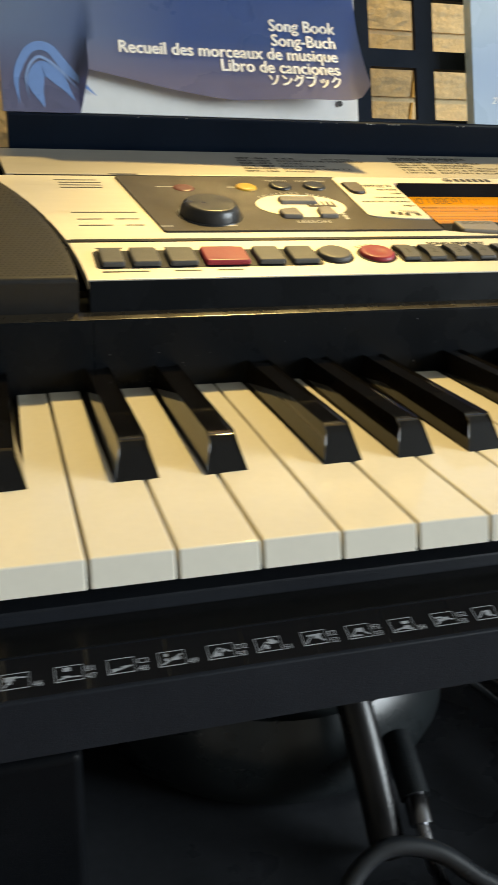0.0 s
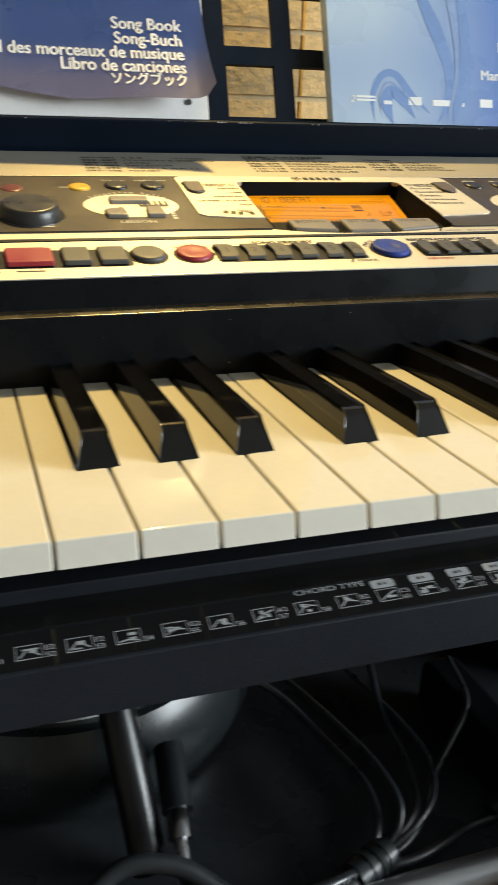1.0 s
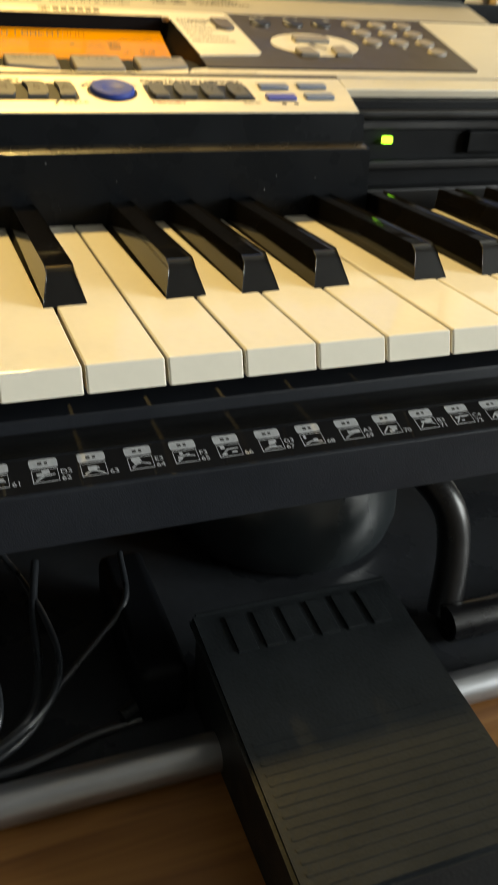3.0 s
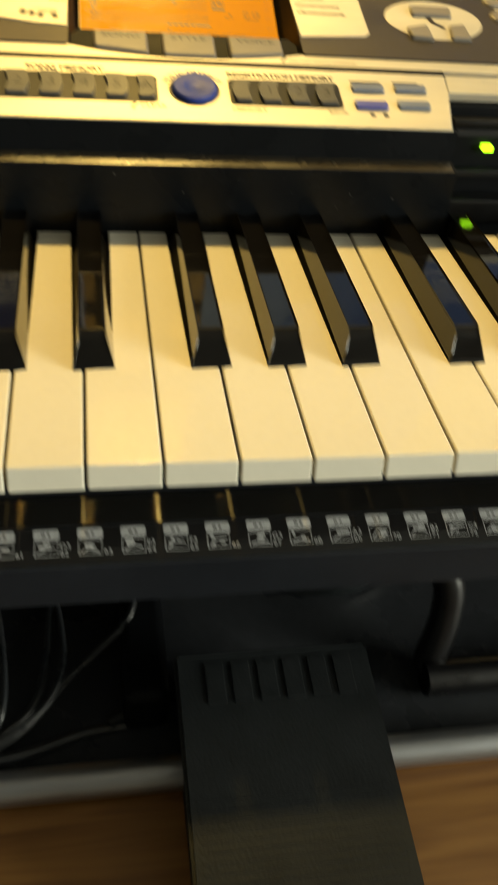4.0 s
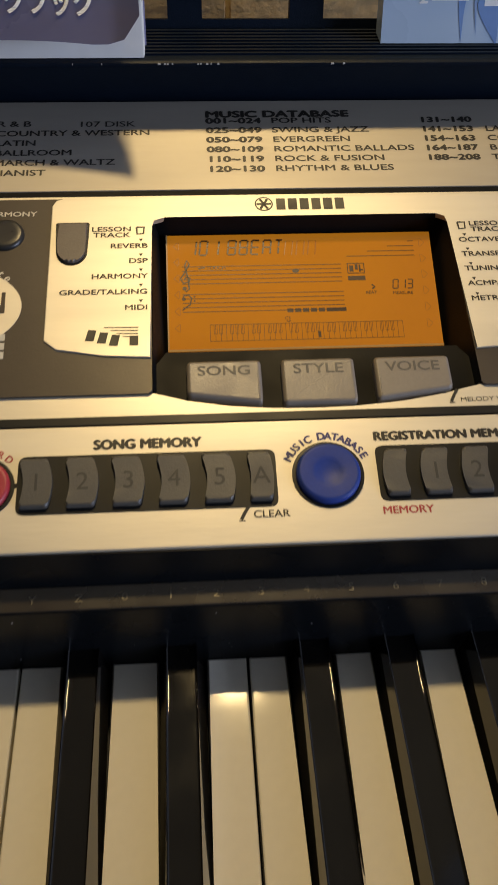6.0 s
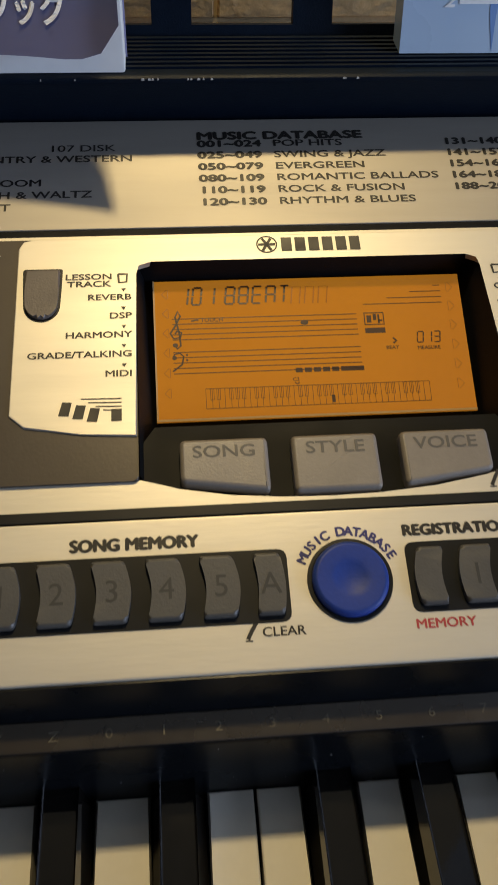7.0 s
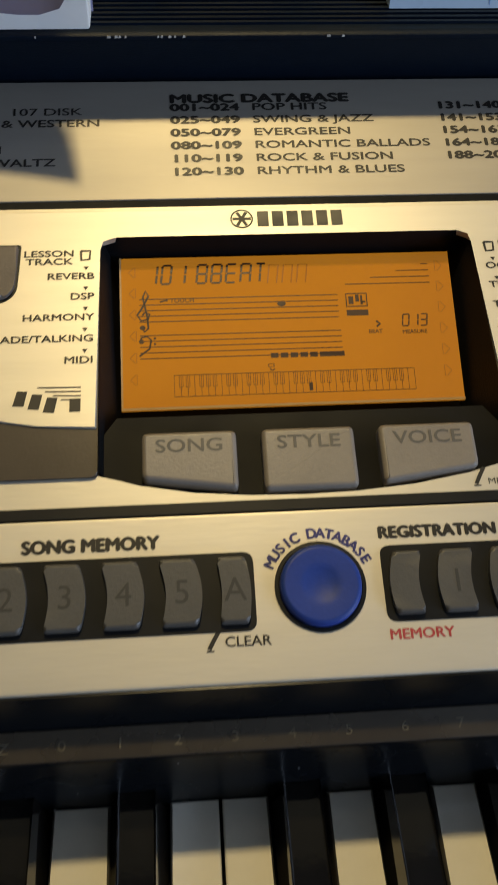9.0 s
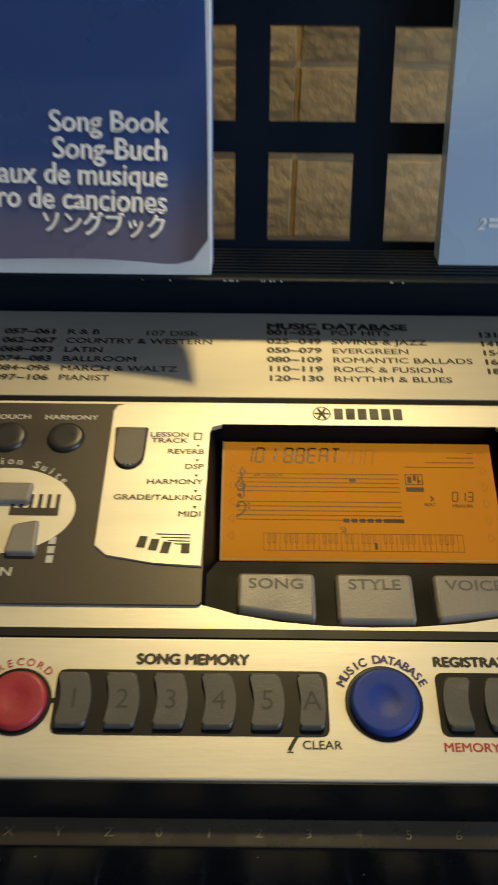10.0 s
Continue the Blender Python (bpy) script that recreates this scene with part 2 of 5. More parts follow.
def box(bm, x0, x1, y0, y1, z0, z1, bevel=0.0, seg=2, m=None):
    r = bmesh.ops.create_cube(bm, size=1)
    vs = r["verts"]
    for v in vs:
        v.co = Vector(((x0 + x1) / 2 + v.co.x * (x1 - x0), (y0 + y1) / 2 + v.co.y * (y1 - y0), (z0 + z1) / 2 + v.co.z * (z1 - z0)))
    if bevel:
        es = list({e for v in vs for e in v.link_edges})
        rb = bmesh.ops.bevel(bm, geom=es, offset=bevel, segments=seg, affect="EDGES", profile=0.5)
        vs = list({v for f in rb["faces"] for v in f.verts} | {v for v in vs if v.is_valid})
        vs = [v for v in vs if v.is_valid]
    if m is not None:
        bmesh.ops.transform(bm, matrix=m, verts=vs)
    return vs


def round_poly(pts, r, seg=4):
    """A polygon with rounded corners."""
    out, n = [], len(pts)
    for i in range(n):
        p, a, b = Vector(pts[i]), Vector(pts[i - 1]), Vector(pts[(i + 1) % n])
        da, db = (a - p), (b - p)
        k = min(r, da.length * 0.45, db.length * 0.45)
        s, e = p + da.normalized() * k, p + db.normalized() * k
        for j in range(seg + 1):
            t = j / seg
            out.append(((1 - t) ** 2) * s + 2 * t * (1 - t) * p + t * t * e)
    return out


def prism(bm, pts, h0, h1, m, bevel=0.0, seg=2, dome=0.0):
    """A flat polygon in (u, v) raised from h0 to h1, carried by the matrix m."""
    lo = [bm.verts.new((p[0], p[1], h0)) for p in pts]
    hi = [bm.verts.new((p[0], p[1], h1)) for p in pts]
    n = len(pts)
    bm.faces.new(lo[::-1])
    top = bm.faces.new(hi)
    for i in range(n):
        bm.faces.new((lo[i], lo[(i + 1) % n], hi[(i + 1) % n], hi[i]))
    vs = set(lo + hi)
    if bevel:
        rb = bmesh.ops.bevel(bm, geom=list(top.edges), offset=bevel, segments=seg, affect="EDGES", profile=0.5)
        vs |= {v for f in rb["faces"] for v in f.verts}
    vs = [v for v in vs if v.is_valid]
    bmesh.ops.transform(bm, matrix=m, verts=vs)
    return vs


def extrude_x(bm, prof, x0, x1):
    """A profile of (y, z) points drawn out along x."""
    a = [bm.verts.new((x0, y, z)) for y, z in prof]
    b = [bm.verts.new((x1, y, z)) for y, z in prof]
    n = len(prof)
    bm.faces.new(a)
    bm.faces.new(b[::-1])
    for i in range(n):
        bm.faces.new((a[i], b[i], b[(i + 1) % n], a[(i + 1) % n]))


def lathe(bm, prof, m, n=40):
    """A profile of (radius, height) turned round the local z axis."""
    rings = []
    for r, h in prof:
        if r < 1e-9:
            rings.append([bm.verts.new(m @ Vector((0, 0, h)))])
        else:
            rings.append([bm.verts.new(m @ Vector((r * math.cos(2 * math.pi * i / n), r * math.sin(2 * math.pi * i / n), h))) for i in range(n)])
    for a, b in zip(rings, rings[1:]):
        for i in range(n):
            j = (i + 1) % n
            f = [a[i % len(a)], a[j % len(a)], b[j % len(b)], b[i % len(b)]]
            u = []
            for v in f:
                if v not in u:
                    u.append(v)
            if len(u) > 2:
                bm.faces.new(u)


def smooth_path(pts, per=8):
    """A soft curve through points."""
    p = [Vector(q) for q in pts]
    p = [2 * p[0] - p[1]] + p + [2 * p[-1] - p[-2]]
    out = []
    for i in range(1, len(p) - 2):
        a, b, c, d = p[i - 1:i + 3]
        for k in range(per):
            t = k / per
            out.append(0.5 * (2 * b + (c - a) * t + (2 * a - 5 * b + 4 * c - d) * t * t + (3 * b - a - 3 * c + d) * t ** 3))
    return out + [p[-2]]


def tube(bm, pts, r, n=10, soft=8):
    path = smooth_path(pts, soft) if soft else [Vector(q) for q in pts]
    rings, up = [], Vector((0.02, 0.03, 1)).normalized()
    for i, q in enumerate(path):
        d = (path[min(i + 1, len(path) - 1)] - path[max(i - 1, 0)]).normalized()
        a = d.cross(up)
        a = a.normalized() if a.length > 0.05 else d.cross(Vector((1, 0, 0))).normalized()
        up = a.cross(d).normalized()
        rings.append([bm.verts.new(q + r * (math.cos(2 * math.pi * k / n) * a + math.sin(2 * math.pi * k / n) * up)) for k in range(n)])
    for a, b in zip(rings, rings[1:]):
        for k in range(n):
            bm.faces.new((a[k], a[(k + 1) % n], b[(k + 1) % n], b[k]))
    bm.faces.new(rings[0][::-1])
    bm.faces.new(rings[-1])


def text_verts(bm, text, m, size, align="LEFT", bold=0.0, width=1.0, slant=0.0, depth=0.0):
    """Letters of the built-in font as flat faces, carried by the matrix m."""
    cu = bpy.data.curves.new("letters", "FONT")
    cu.body, cu.size, cu.align_x, cu.align_y = text, size, align, "BOTTOM_BASELINE"
    cu.offset, cu.shear, cu.extrude, cu.resolution_u = 0.0, slant, depth, 3
    ob = bpy.data.objects.new("letters", cu)
    scene.collection.objects.link(ob)
    b = min(bold, 0.085 * size)
    for k, (dx, dy) in enumerate(((0, 0),) if b < 0.004 * size else ((-b, 0), (b, 0), (0, b * 0.7), (0, -b * 0.7), (0, 0))):
        me = bpy.data.meshes.new_from_object(ob)
        me.transform(m @ Matrix.Translation((dx, dy, 0.002 * size * k)) @ Matrix.Diagonal((width, 1, 1, 1)))
        bm.from_mesh(me)
        bpy.data.meshes.remove(me)
    bpy.data.objects.remove(ob)
    bpy.data.curves.remove(cu)


def quad(bm, u0, u1, v0, v1, h, m):
    vs = [bm.verts.new(m @ Vector(p)) for p in ((u0, v0, h), (u1, v0, h), (u1, v1, h), (u0, v1, h))]
    return bm.faces.new(vs)


def stroke(bm, pts, w, h, m):
    """A flat line of width w through (u, v) points."""
    p = [Vector(q) for q in pts]
    l, r = [], []
    for i, q in enumerate(p):
        d = (p[min(i + 1, len(p) - 1)] - p[max(i - 1, 0)])
        d = d.normalized() if d.length else Vector((1, 0))
        s = Vector((-d.y, d.x)) * w / 2
        l.append(bm.verts.new(m @ Vector((*(q + s), h))))
        r.append(bm.verts.new(m @ Vector((*(q - s), h))))
    for i in range(len(p) - 1):
        bm.faces.new((l[i], r[i], r[i + 1], l[i + 1]))


def ribbon(bm, pts, w0, w1, h, m):
    """A flat stroke through a soft curve, its width going from w0 to w1 and thin at the ends."""
    p = [Vector((q.x, q.y)) for q in smooth_path([(u, v, 0) for u, v in pts], 8)]
    prev = None
    for i, q in enumerate(p):
        d = (p[min(i + 1, len(p) - 1)] - p[max(i - 1, 0)]).normalized()
        t = i / (len(p) - 1)
        w = (w0 + (w1 - w0) * t) * min(1, 0.05 + 4 * min(t, 1 - t))
        s = Vector((-d.y, d.x)) * w / 2
        cur = (bm.verts.new(m @ Vector((*(q + s), h))), bm.verts.new(m @ Vector((*(q - s), h))))
        if prev:
            bm.faces.new((prev[0], prev[1], cur[1], cur[0]))
        prev = cur


def disc(bm, u, v, ru, rv, h, m, n=24):
    bm.faces.new([bm.verts.new(m @ Vector((u + ru * math.cos(2 * math.pi * i / n), v + rv * math.sin(2 * math.pi * i / n), h))) for i in range(n)])


def rect(u0, u1, v0, v1):
    return [(u0, v0), (u1, v0), (u1, v1), (u0, v1)]

# ---- room ----
WALL_Y = 0.572


def slab(name, label, category, material, *dims):
    bm = bmesh.new()
    box(bm, *dims)
    return tagged(part(name, bm, material, None, smooth=False), label, category, kind="structure")


slab("floor", "brown wood laminate floor of the room", "floor", FLOOR, -2.2, 2.6, -3.1, 0.8, -0.05, 0.0)
slab("ceiling", "white painted ceiling of the room", "ceiling", CEIL, -2.2, 2.6, -3.1, 0.8, 2.5, 2.55)
slab("wall_west", "muted beige plaster side wall", "wall", ROOM, -2.3, -2.2, -3.1, 0.8, 0.0, 2.5)
slab("wall_south", "muted beige plaster wall behind the room", "wall", ROOM, -2.2, 2.6, -3.1, -3.0, 0.0, 2.5)
bm = bmesh.new()
for d in ((2.6, 2.7, -3.1, -2.25, 0.0, 2.5), (2.6, 2.7, -0.55, 0.8, 0.0, 2.5), (2.6, 2.7, -2.25, -0.55, 0.0, 1.0), (2.6, 2.7, -2.25, -0.55, 2.1, 2.5)):
    box(bm, *d)
tagged(part("wall_east", bm, PLASTER, None, smooth=False), "pale plaster wall with a window opening", "wall", kind="structure")
wall_north = slab("wall_north", "wall faced with tan split stone tiles and pale mortar", "wall", MORTAR, -2.2, 0.43, WALL_Y, WALL_Y + 0.1, 0.0, 2.5)
slab("wall_niche", "pale plaster wall beside the stone facing", "wall", PLASTER, 0.43, 2.6, WALL_Y + 0.004, WALL_Y + 0.1, 0.0, 2.5)
slab("trim", "pale pine trim strip at the edge of the stone facing", "trim", PINE, 0.455, 0.475, WALL_Y - 0.012, WALL_Y + 0.003, 0.67, 1.4)

# ---- desk ----
DESK = 0.672
desk = thing("desk", (0, 0.2, 0.0), "oak veneer desk carrying the keyboard stand", "desk")
bm = bmesh.new()
box(bm, -0.85, 0.85, -0.103, 0.545, DESK - 0.026, DESK, 0.002)
part("desktop", bm, WOOD, desk)
for x in (-0.82, 0.80):
    bm = bmesh.new()
    box(bm, x, x + 0.022, -0.08, 0.53, 0.0, DESK - 0.027, 0.0015)
    part("side_panel", bm, WOOD, desk)

MAT = DESK + 0.003
desk_mat = thing("desk_mat", (0, 0.2, DESK), "glossy black mat lying on the desk under the keyboard", "mat")
bm = bmesh.new()
box(bm, -0.62, 0.62, -0.0335, 0.50, DESK + 0.0002, MAT, 0.001)
part("sheet", bm, MATTING, desk_mat)

# ---- electronic keyboard ----
KEY = 0.0235
KZ = 0.800
board = thing("electronic_keyboard", (0, 0.17, 0.7516), "silver and black electronic keyboard with lit amber display", "keyboard")
ANGLE = 13.42
PM = Matrix.Translation((0, 0.172, 0.8441)) @ Matrix.Rotation(radians(ANGLE), 4, "X") @ Matrix.Diagonal((0.001, 0.001, 0.001, 1))


def panel_point(u, v, h=0.0):
    return PM @ Vector((u, v, h))


# case: base with sloping label face, fallboard with its ledge, ends and back
bm = bmesh.new()
extrude_x(bm, [(-0.0118, 0.7502), (-0.0137, 0.7516), (-0.0130, 0.7682), (-0.0124, 0.7690), (0.0008, 0.7725), (0.0155, 0.7725), (0.0160, 0.7760), (0.0166, 0.7768), (0.0240, 0.7768), (0.0300, 0.7768), (0.0310, 0.7880), (0.145, 0.7880), (0.40, 0.7880), (0.40, 0.7502)], -0.47, 0.47)
part("case", bm, CASE, board)
bm = bmesh.new()
extrude_x(bm, [(0.1452, 0.7882), (0.1484, 0.8256), (0.1490, 0.8264), (0.1558, 0.8279), (0.1562, 0.8284), (0.1588, 0.8404), (0.1650, 0.8400), (0.1650, 0.7882)], -0.2385, 0.1145)
extrude_x(bm, [(0.1452, 0.7882), (0.1484, 0.8256), (0.1490, 0.8264), (0.1600, 0.8281), (0.1640, 0.7882)], -0.46, -0.2387)
part("fallboard", bm, FALL, board, "black fallboard with a thin ledge")
bm = bmesh.new()
extrude_x(bm, [(0.1489, 0.8266), (0.1493, 0.8269), (0.1556, 0.8283), (0.1559, 0.8281)], -0.455, 0.113)
part("ledge_strip", bm, mat("brown_gloss_strip", (0.034, 0.026, 0.016), 0.27, 0, 0.15, 60, spec=1.0), board, "glossy brownish ledge strip")
for sx in (-1, 1):
    bm = bmesh.new()
    box(bm, sx * 0.4275, sx * 0.47, -0.008, 0.40, 0.7885, 0.826, 0.004, 3)
    part("end_cheek", bm, BLACK, board)
bm = bmesh.new()
box(bm, -0.47, 0.47, 0.385, 0.40, 0.789, 0.880, 0.002)
for v0, v1 in ((26, 33), (117, 125)):
    prism(bm, rect(-250, 235, v0, v1) if v0 < 100 else rect(-262, 262, v0, v1), -5, -2.4, PM)
part("inner_frame", bm, BLACK, board)

# speaker housings with fine grilles
def speaker_edge(v):
    """Left edge of the silver panel by its height on the slope."""
    return -239.0 - 0.0195 * (v + 16) - 0.00179 * (v + 16) ** 2


for sx in (-1, 1):
    edge = [(speaker_edge(v) - 4.3, v) for v in range(-18, 163, 9)]
    outline = [(sx * -u, v) if sx > 0 else (u, v) for u, v in edge] + [(sx * 452, 162), (sx * 458, -18)]
    bm = bmesh.new()
    prism(bm, outline if sx > 0 else outline[::-1], -14, 3.0, PM, 2.5, 3)
    part("speaker_grille", bm, mat("speaker_cloth_black", (0.022, 0.021, 0.020), 0.5, 0.3, 0.2, 500, 0.0), board, "black perforated speaker grille")
    bm = bmesh.new()
    for j, v in enumerate(np.arange(-14, 100, 2.2)):
        us = np.arange(0, 40, 2.4) + (j % 2) * 1.2
        for u in us:
            uu = speaker_edge(v) - 7.5 - u
            c = [(sx * -uu if sx > 0 else uu, v)]
            disc(bm, c[0][0], v, 0.62, 0.62, 3.06, PM, 6)
    tagged(part("grille_hole", bm, mat("grille_dark", (0.004, 0.004, 0.004), 0.9, 0, 0.1, 50), board, "rows of small grille perforations", smooth=False), kind="stuff")

# lower silver strip with its rows of buttons
bm = bmesh.new()
left = [(speaker_edge(v), v) for v in np.linspace(27.4, -13.2, 6)]
prism(bm, left + [(112.5, -13.2), (117.2, 13), (119, 27.4)], -4, 0, PM, 0.8)
part("button_strip", bm, SILVER, board, "silver strip with rows of buttons")
bm = bmesh.new()
right = [(-speaker_edge(v), v) for v in (14, 21, 27.4)]
prism(bm, [(119.2, 27.4), (117.6, 14)] + right, -4, 0, PM, 0.8)
part("drive_strip", bm, SILVER, board)

# main silver panel, cut out round the display
smile = [(-51, 38.4), (-46, 37.0), (-40, 35.2), (-27, 32.9), (-13, 31.7), (0, 31.4), (13, 31.7), (28, 33.0), (42, 35.4), (48, 37.0), (54, 38.4)]
bm = bmesh.new()
lft = [(speaker_edge(v), v) for v in np.linspace(119.6, 30.2, 10)]
rgt = [(-speaker_edge(v), v) for v in np.linspace(30.2, 119.6, 10)]
prism(bm, lft + rgt + [(54, 119.6)] + smile[::-1] + [(-51, 119.6)], -3, 0, PM)
prism(bm, rect(-51, 54, 108.8, 119.6), -3, 0, PM)
part("top_panel", bm, SILVER, board, "silver top panel")
bm = bmesh.new()
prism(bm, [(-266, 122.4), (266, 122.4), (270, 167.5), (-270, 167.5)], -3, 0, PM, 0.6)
part("list_panel", bm, SILVER_DARK, board, "silver strip with printed style lists")
# dark joints between the panels
bm = bmesh.new()
prism(bm, rect(-242, 119, 27.6, 30.4), -1.0, 0.12, PM, 0.05)
part("joint_strip", bm, GLOSS_BLACK, board)
bm = bmesh.new()
prism(bm, rect(-262, 262, 119.8, 122.2), -1.5, -0.2, PM)
part("joint_strip", bm, BLACK, board)

# taupe control fields
bm = bmesh.new()
prism(bm, round_poly([(-209.5, 117.8), (-197.0, 37.8), (-50.7, 37.8), (-50.7, 117.8)], 1.2), -1, 0.9, PM, 0.5)
part("control_field", bm, TAUPE, board, "dark taupe control field")
bm = bmesh.new()
prism(bm, round_poly([(53.9, 117.8), (53.9, 37.8), (207, 37.8), (211.5, 117.8)], 1.2), -1, 0.9, PM, 0.5)
part("control_field", bm, TAUPE, board, "dark taupe control field")
# silver frame round the display
bm = bmesh.new()
prism(bm, [(-85.2, 58), (-85.0, 114.2)] + [(-83.6, 116.8), (-80.6, 117.6), (84, 117.6), (87.5, 116.6), (88.8, 113.2)] + [(88.8, 57.0), (86, 54.0), (70, 52.4), (54.3, 51.2)] +
      [(53.8, 104.4)] + [(53.2, 107.4), (50, 108.8)] + [(-46, 108.8)] + [(-50, 107.4), (-50.4, 104.4)] + [(-51, 50.6), (-66, 51.8), (-81, 54.2)], -1, 1.5, PM, 0.4)
part("display_frame", bm, SILVER, board, "silver frame round the display")

# display well, glass and segments
SINK = -7.0
bm = bmesh.new()
ring = [[(-50.4, 39), (53.8, 39), (53.8, 108.8), (-50.4, 108.8)], [(-46.2, 39), (49.2, 39), (49.2, 107.2), (-46.2, 107.2)]]
a = [bm.verts.new(PM @ Vector((u, v, 1.4))) for u, v in ring[0]]
b = [bm.verts.new(PM @ Vector((u, v, SINK - 11))) for u, v in ring[1]]
for i in range(1, 4):
    bm.faces.new((a[i], a[(i + 1) % 4], b[(i + 1) % 4], b[i]))
bm.faces.new(b)
part("display_well", bm, BLACK, board, "black bevelled display well")
bm = bmesh.new()
LM = PM @ Matrix.Translation((0, 106, -6.2)) @ Matrix.Rotation(radians(8.6), 4, "X") @ Matrix.Translation((0, -100.51, -SINK)) @ Matrix.Diagonal((1, 0.9714, 1, 1))
prism(bm, rect(-46.0, 49.0, 57.6, 104.2), SINK - 1, SINK, LM, 0.3)
display = part("display_glass", bm, LCD, board, "lit amber liquid crystal display")
bm = bmesh.new()
prism(bm, [(-50.2, 38.6)] + [(u, v + 0.2) for u, v in smile[1:-1]] + [(53.6, 38.6), (53.6, 50.0), (49.6, 55.2), (-46.4, 55.2), (-50.2, 50.0)], -17, -2.6, PM, 0.5)
part("button_bed", bm, BED, board)

# flat pale lines along the lower and left display edges
bm = bmesh.new()
for u0, u1, v0, v1 in ((-46.0, 49.0, 57.6, 58.3), (-46.0, -45.5, 58.3, 104.2)):
    quad(bm, u0, u1, v0, v1, SINK + 0.08, LM)
part("glass_rim", bm, mat("pale_amber_line", (0.55, 0.36, 0.16), 0.15, 0, 0.05, 60), display, "thin pale line along two display edges", smooth=False)
H = SINK + 0.12
SEG = {"0": "abcdef", "1": "bc", "3": "abcdg", "4": "fgbc", "8": "abcdefg", "B": "abcdefg", "E": "adefg", "A": "abcefg", "T": "ail"}


def segments(bm, text, u, v, w, h, step, lw):
    for ch in text:
        if ch in SEG:
            sl = 0.12 * h
            p = {"a": ((0, h), (w, h)), "b": ((w, h), (w, h / 2)), "c": ((w, h / 2), (w, 0)), "d": ((0, 0), (w, 0)), "e": ((0, 0), (0, h / 2)),
                 "f": ((0, h / 2), (0, h)), "g": ((0, h / 2), (w, h / 2)), "i": ((w / 2, h), (w / 2, h / 2)), "l": ((w / 2, h / 2), (w / 2, 0))}
            for s in SEG[ch]:
                q = []
                for x, y in p[s]:
                    q.append(Vector((u + x + sl * y / h, v + y)))
                d = (q[1] - q[0]) * 0.06
                stroke(bm, [q[0] + d, q[1] - d], lw, H, LM)
        u += step


bm = bmesh.new()
segments(bm, "101", -38.4, 95.7, 2.6, 5.8, 4.0, 0.62)
segments(bm, "8BEAT", -24.4, 95.7, 2.7, 5.8, 4.15, 0.62)
segments(bm, "013", 33.4, 80.6, 1.8, 3.6, 2.6, 0.4)
text_verts(bm, "MEASURE", LM @ Matrix.Translation((33.2, 78.2, H)), 1.7, bold=0.02)
text_verts(bm, "BEAT", LM @ Matrix.Translation((23.6, 78.6, H)), 1.7, bold=0.02)
text_verts(bm, "TOUCH", LM @ Matrix.Translation((-32.0, 89.8, H)), 1.9, bold=0.02)
stroke(bm, [(-34.8, 90.1), (-33.4, 90.5), (-32.6, 90.5)], 0.5, H, LM)
text_verts(bm, "C3", LM @ Matrix.Translation((-5.6, 69.1, H)), 1.7, bold=0.02)
stroke(bm, [(-5.0, 68.7), (-4.3, 68.1), (-3.6, 68.7)], 0.35, H, LM)
for k in range(5):
    stroke(bm, [(-40.6, 91.0 - 1.75 * k), (15.6, 91.0 - 1.75 * k)], 0.26, H, LM)
    stroke(bm, [(-40.6, 79.8 - 1.75 * k), (15.8, 79.8 - 1.75 * k)], 0.26, H, LM)
for k in range(4):
    stroke(bm, [(18 + 7.5 * k, 94.2 + 2.0 * k), (42.6, 94.2 + 2.0 * k)], 0.26, H, LM)
disc(bm, -0.6, 88.6, 1.2, 0.85, H + 0.02, LM)
# clefs
stroke(bm, [(-40.2, 82.4), (-39.2, 81.0), (-38.2, 82.0), (-38.5, 86.0), (-39.6, 91.6), (-38.8, 93.6), (-38.0, 92.0), (-39.8, 88.4), (-41.2, 86.2), (-40.2, 84.4), (-38.2, 84.8), (-37.8, 86.4), (-39.2, 86.9), (-39.8, 86.0)], 0.55, H, LM)
disc(bm, -39.8, 82.2, 0.8, 0.7, H + 0.02, LM)
stroke(bm, [(-40.6, 77.6), (-40.2, 79.2), (-38.6, 79.6), (-37.5, 78.4), (-38.0, 75.8), (-40.8, 73.6)], 0.5, H, LM)
disc(bm, -40.2, 78.0, 0.7, 0.7, H + 0.02, LM)
for dv in (78.9, 77.2):
    disc(bm, -36.5, dv, 0.35, 0.35, H, LM)
# song badge, chord numbers, accompaniment badge
quad(bm, 17.8, 24.0, 84.2, 86.0, H, LM)
for a0, a1, b0, b1 in ((21.8, 28.0, 87.0, 87.3), (21.8, 28.0, 91.0, 91.3), (21.8, 22.1, 87.0, 91.3), (27.7, 28.0, 87.0, 91.3), (22.6, 24.0, 87.8, 90.3), (24.6, 25.6, 88.6, 90.8), (26.0, 26.6, 87.6, 90.6), (26.0, 27.4, 88.2, 88.8)):
    quad(bm, a0 - 4.0, a1 - 4.0, b0, b1, H + 0.01, LM)
for k in range(5):
    quad(bm, -4.5 + 2.75 * k, -2.4 + 2.75 * k, 71.9, 73.4, H, LM)
quad(bm, 9.2, 16.2, 71.9, 73.4, H, LM)
stroke(bm, [(26.0, 80.6), (27.0, 81.4), (26.0, 82.4)], 0.6, H, LM)
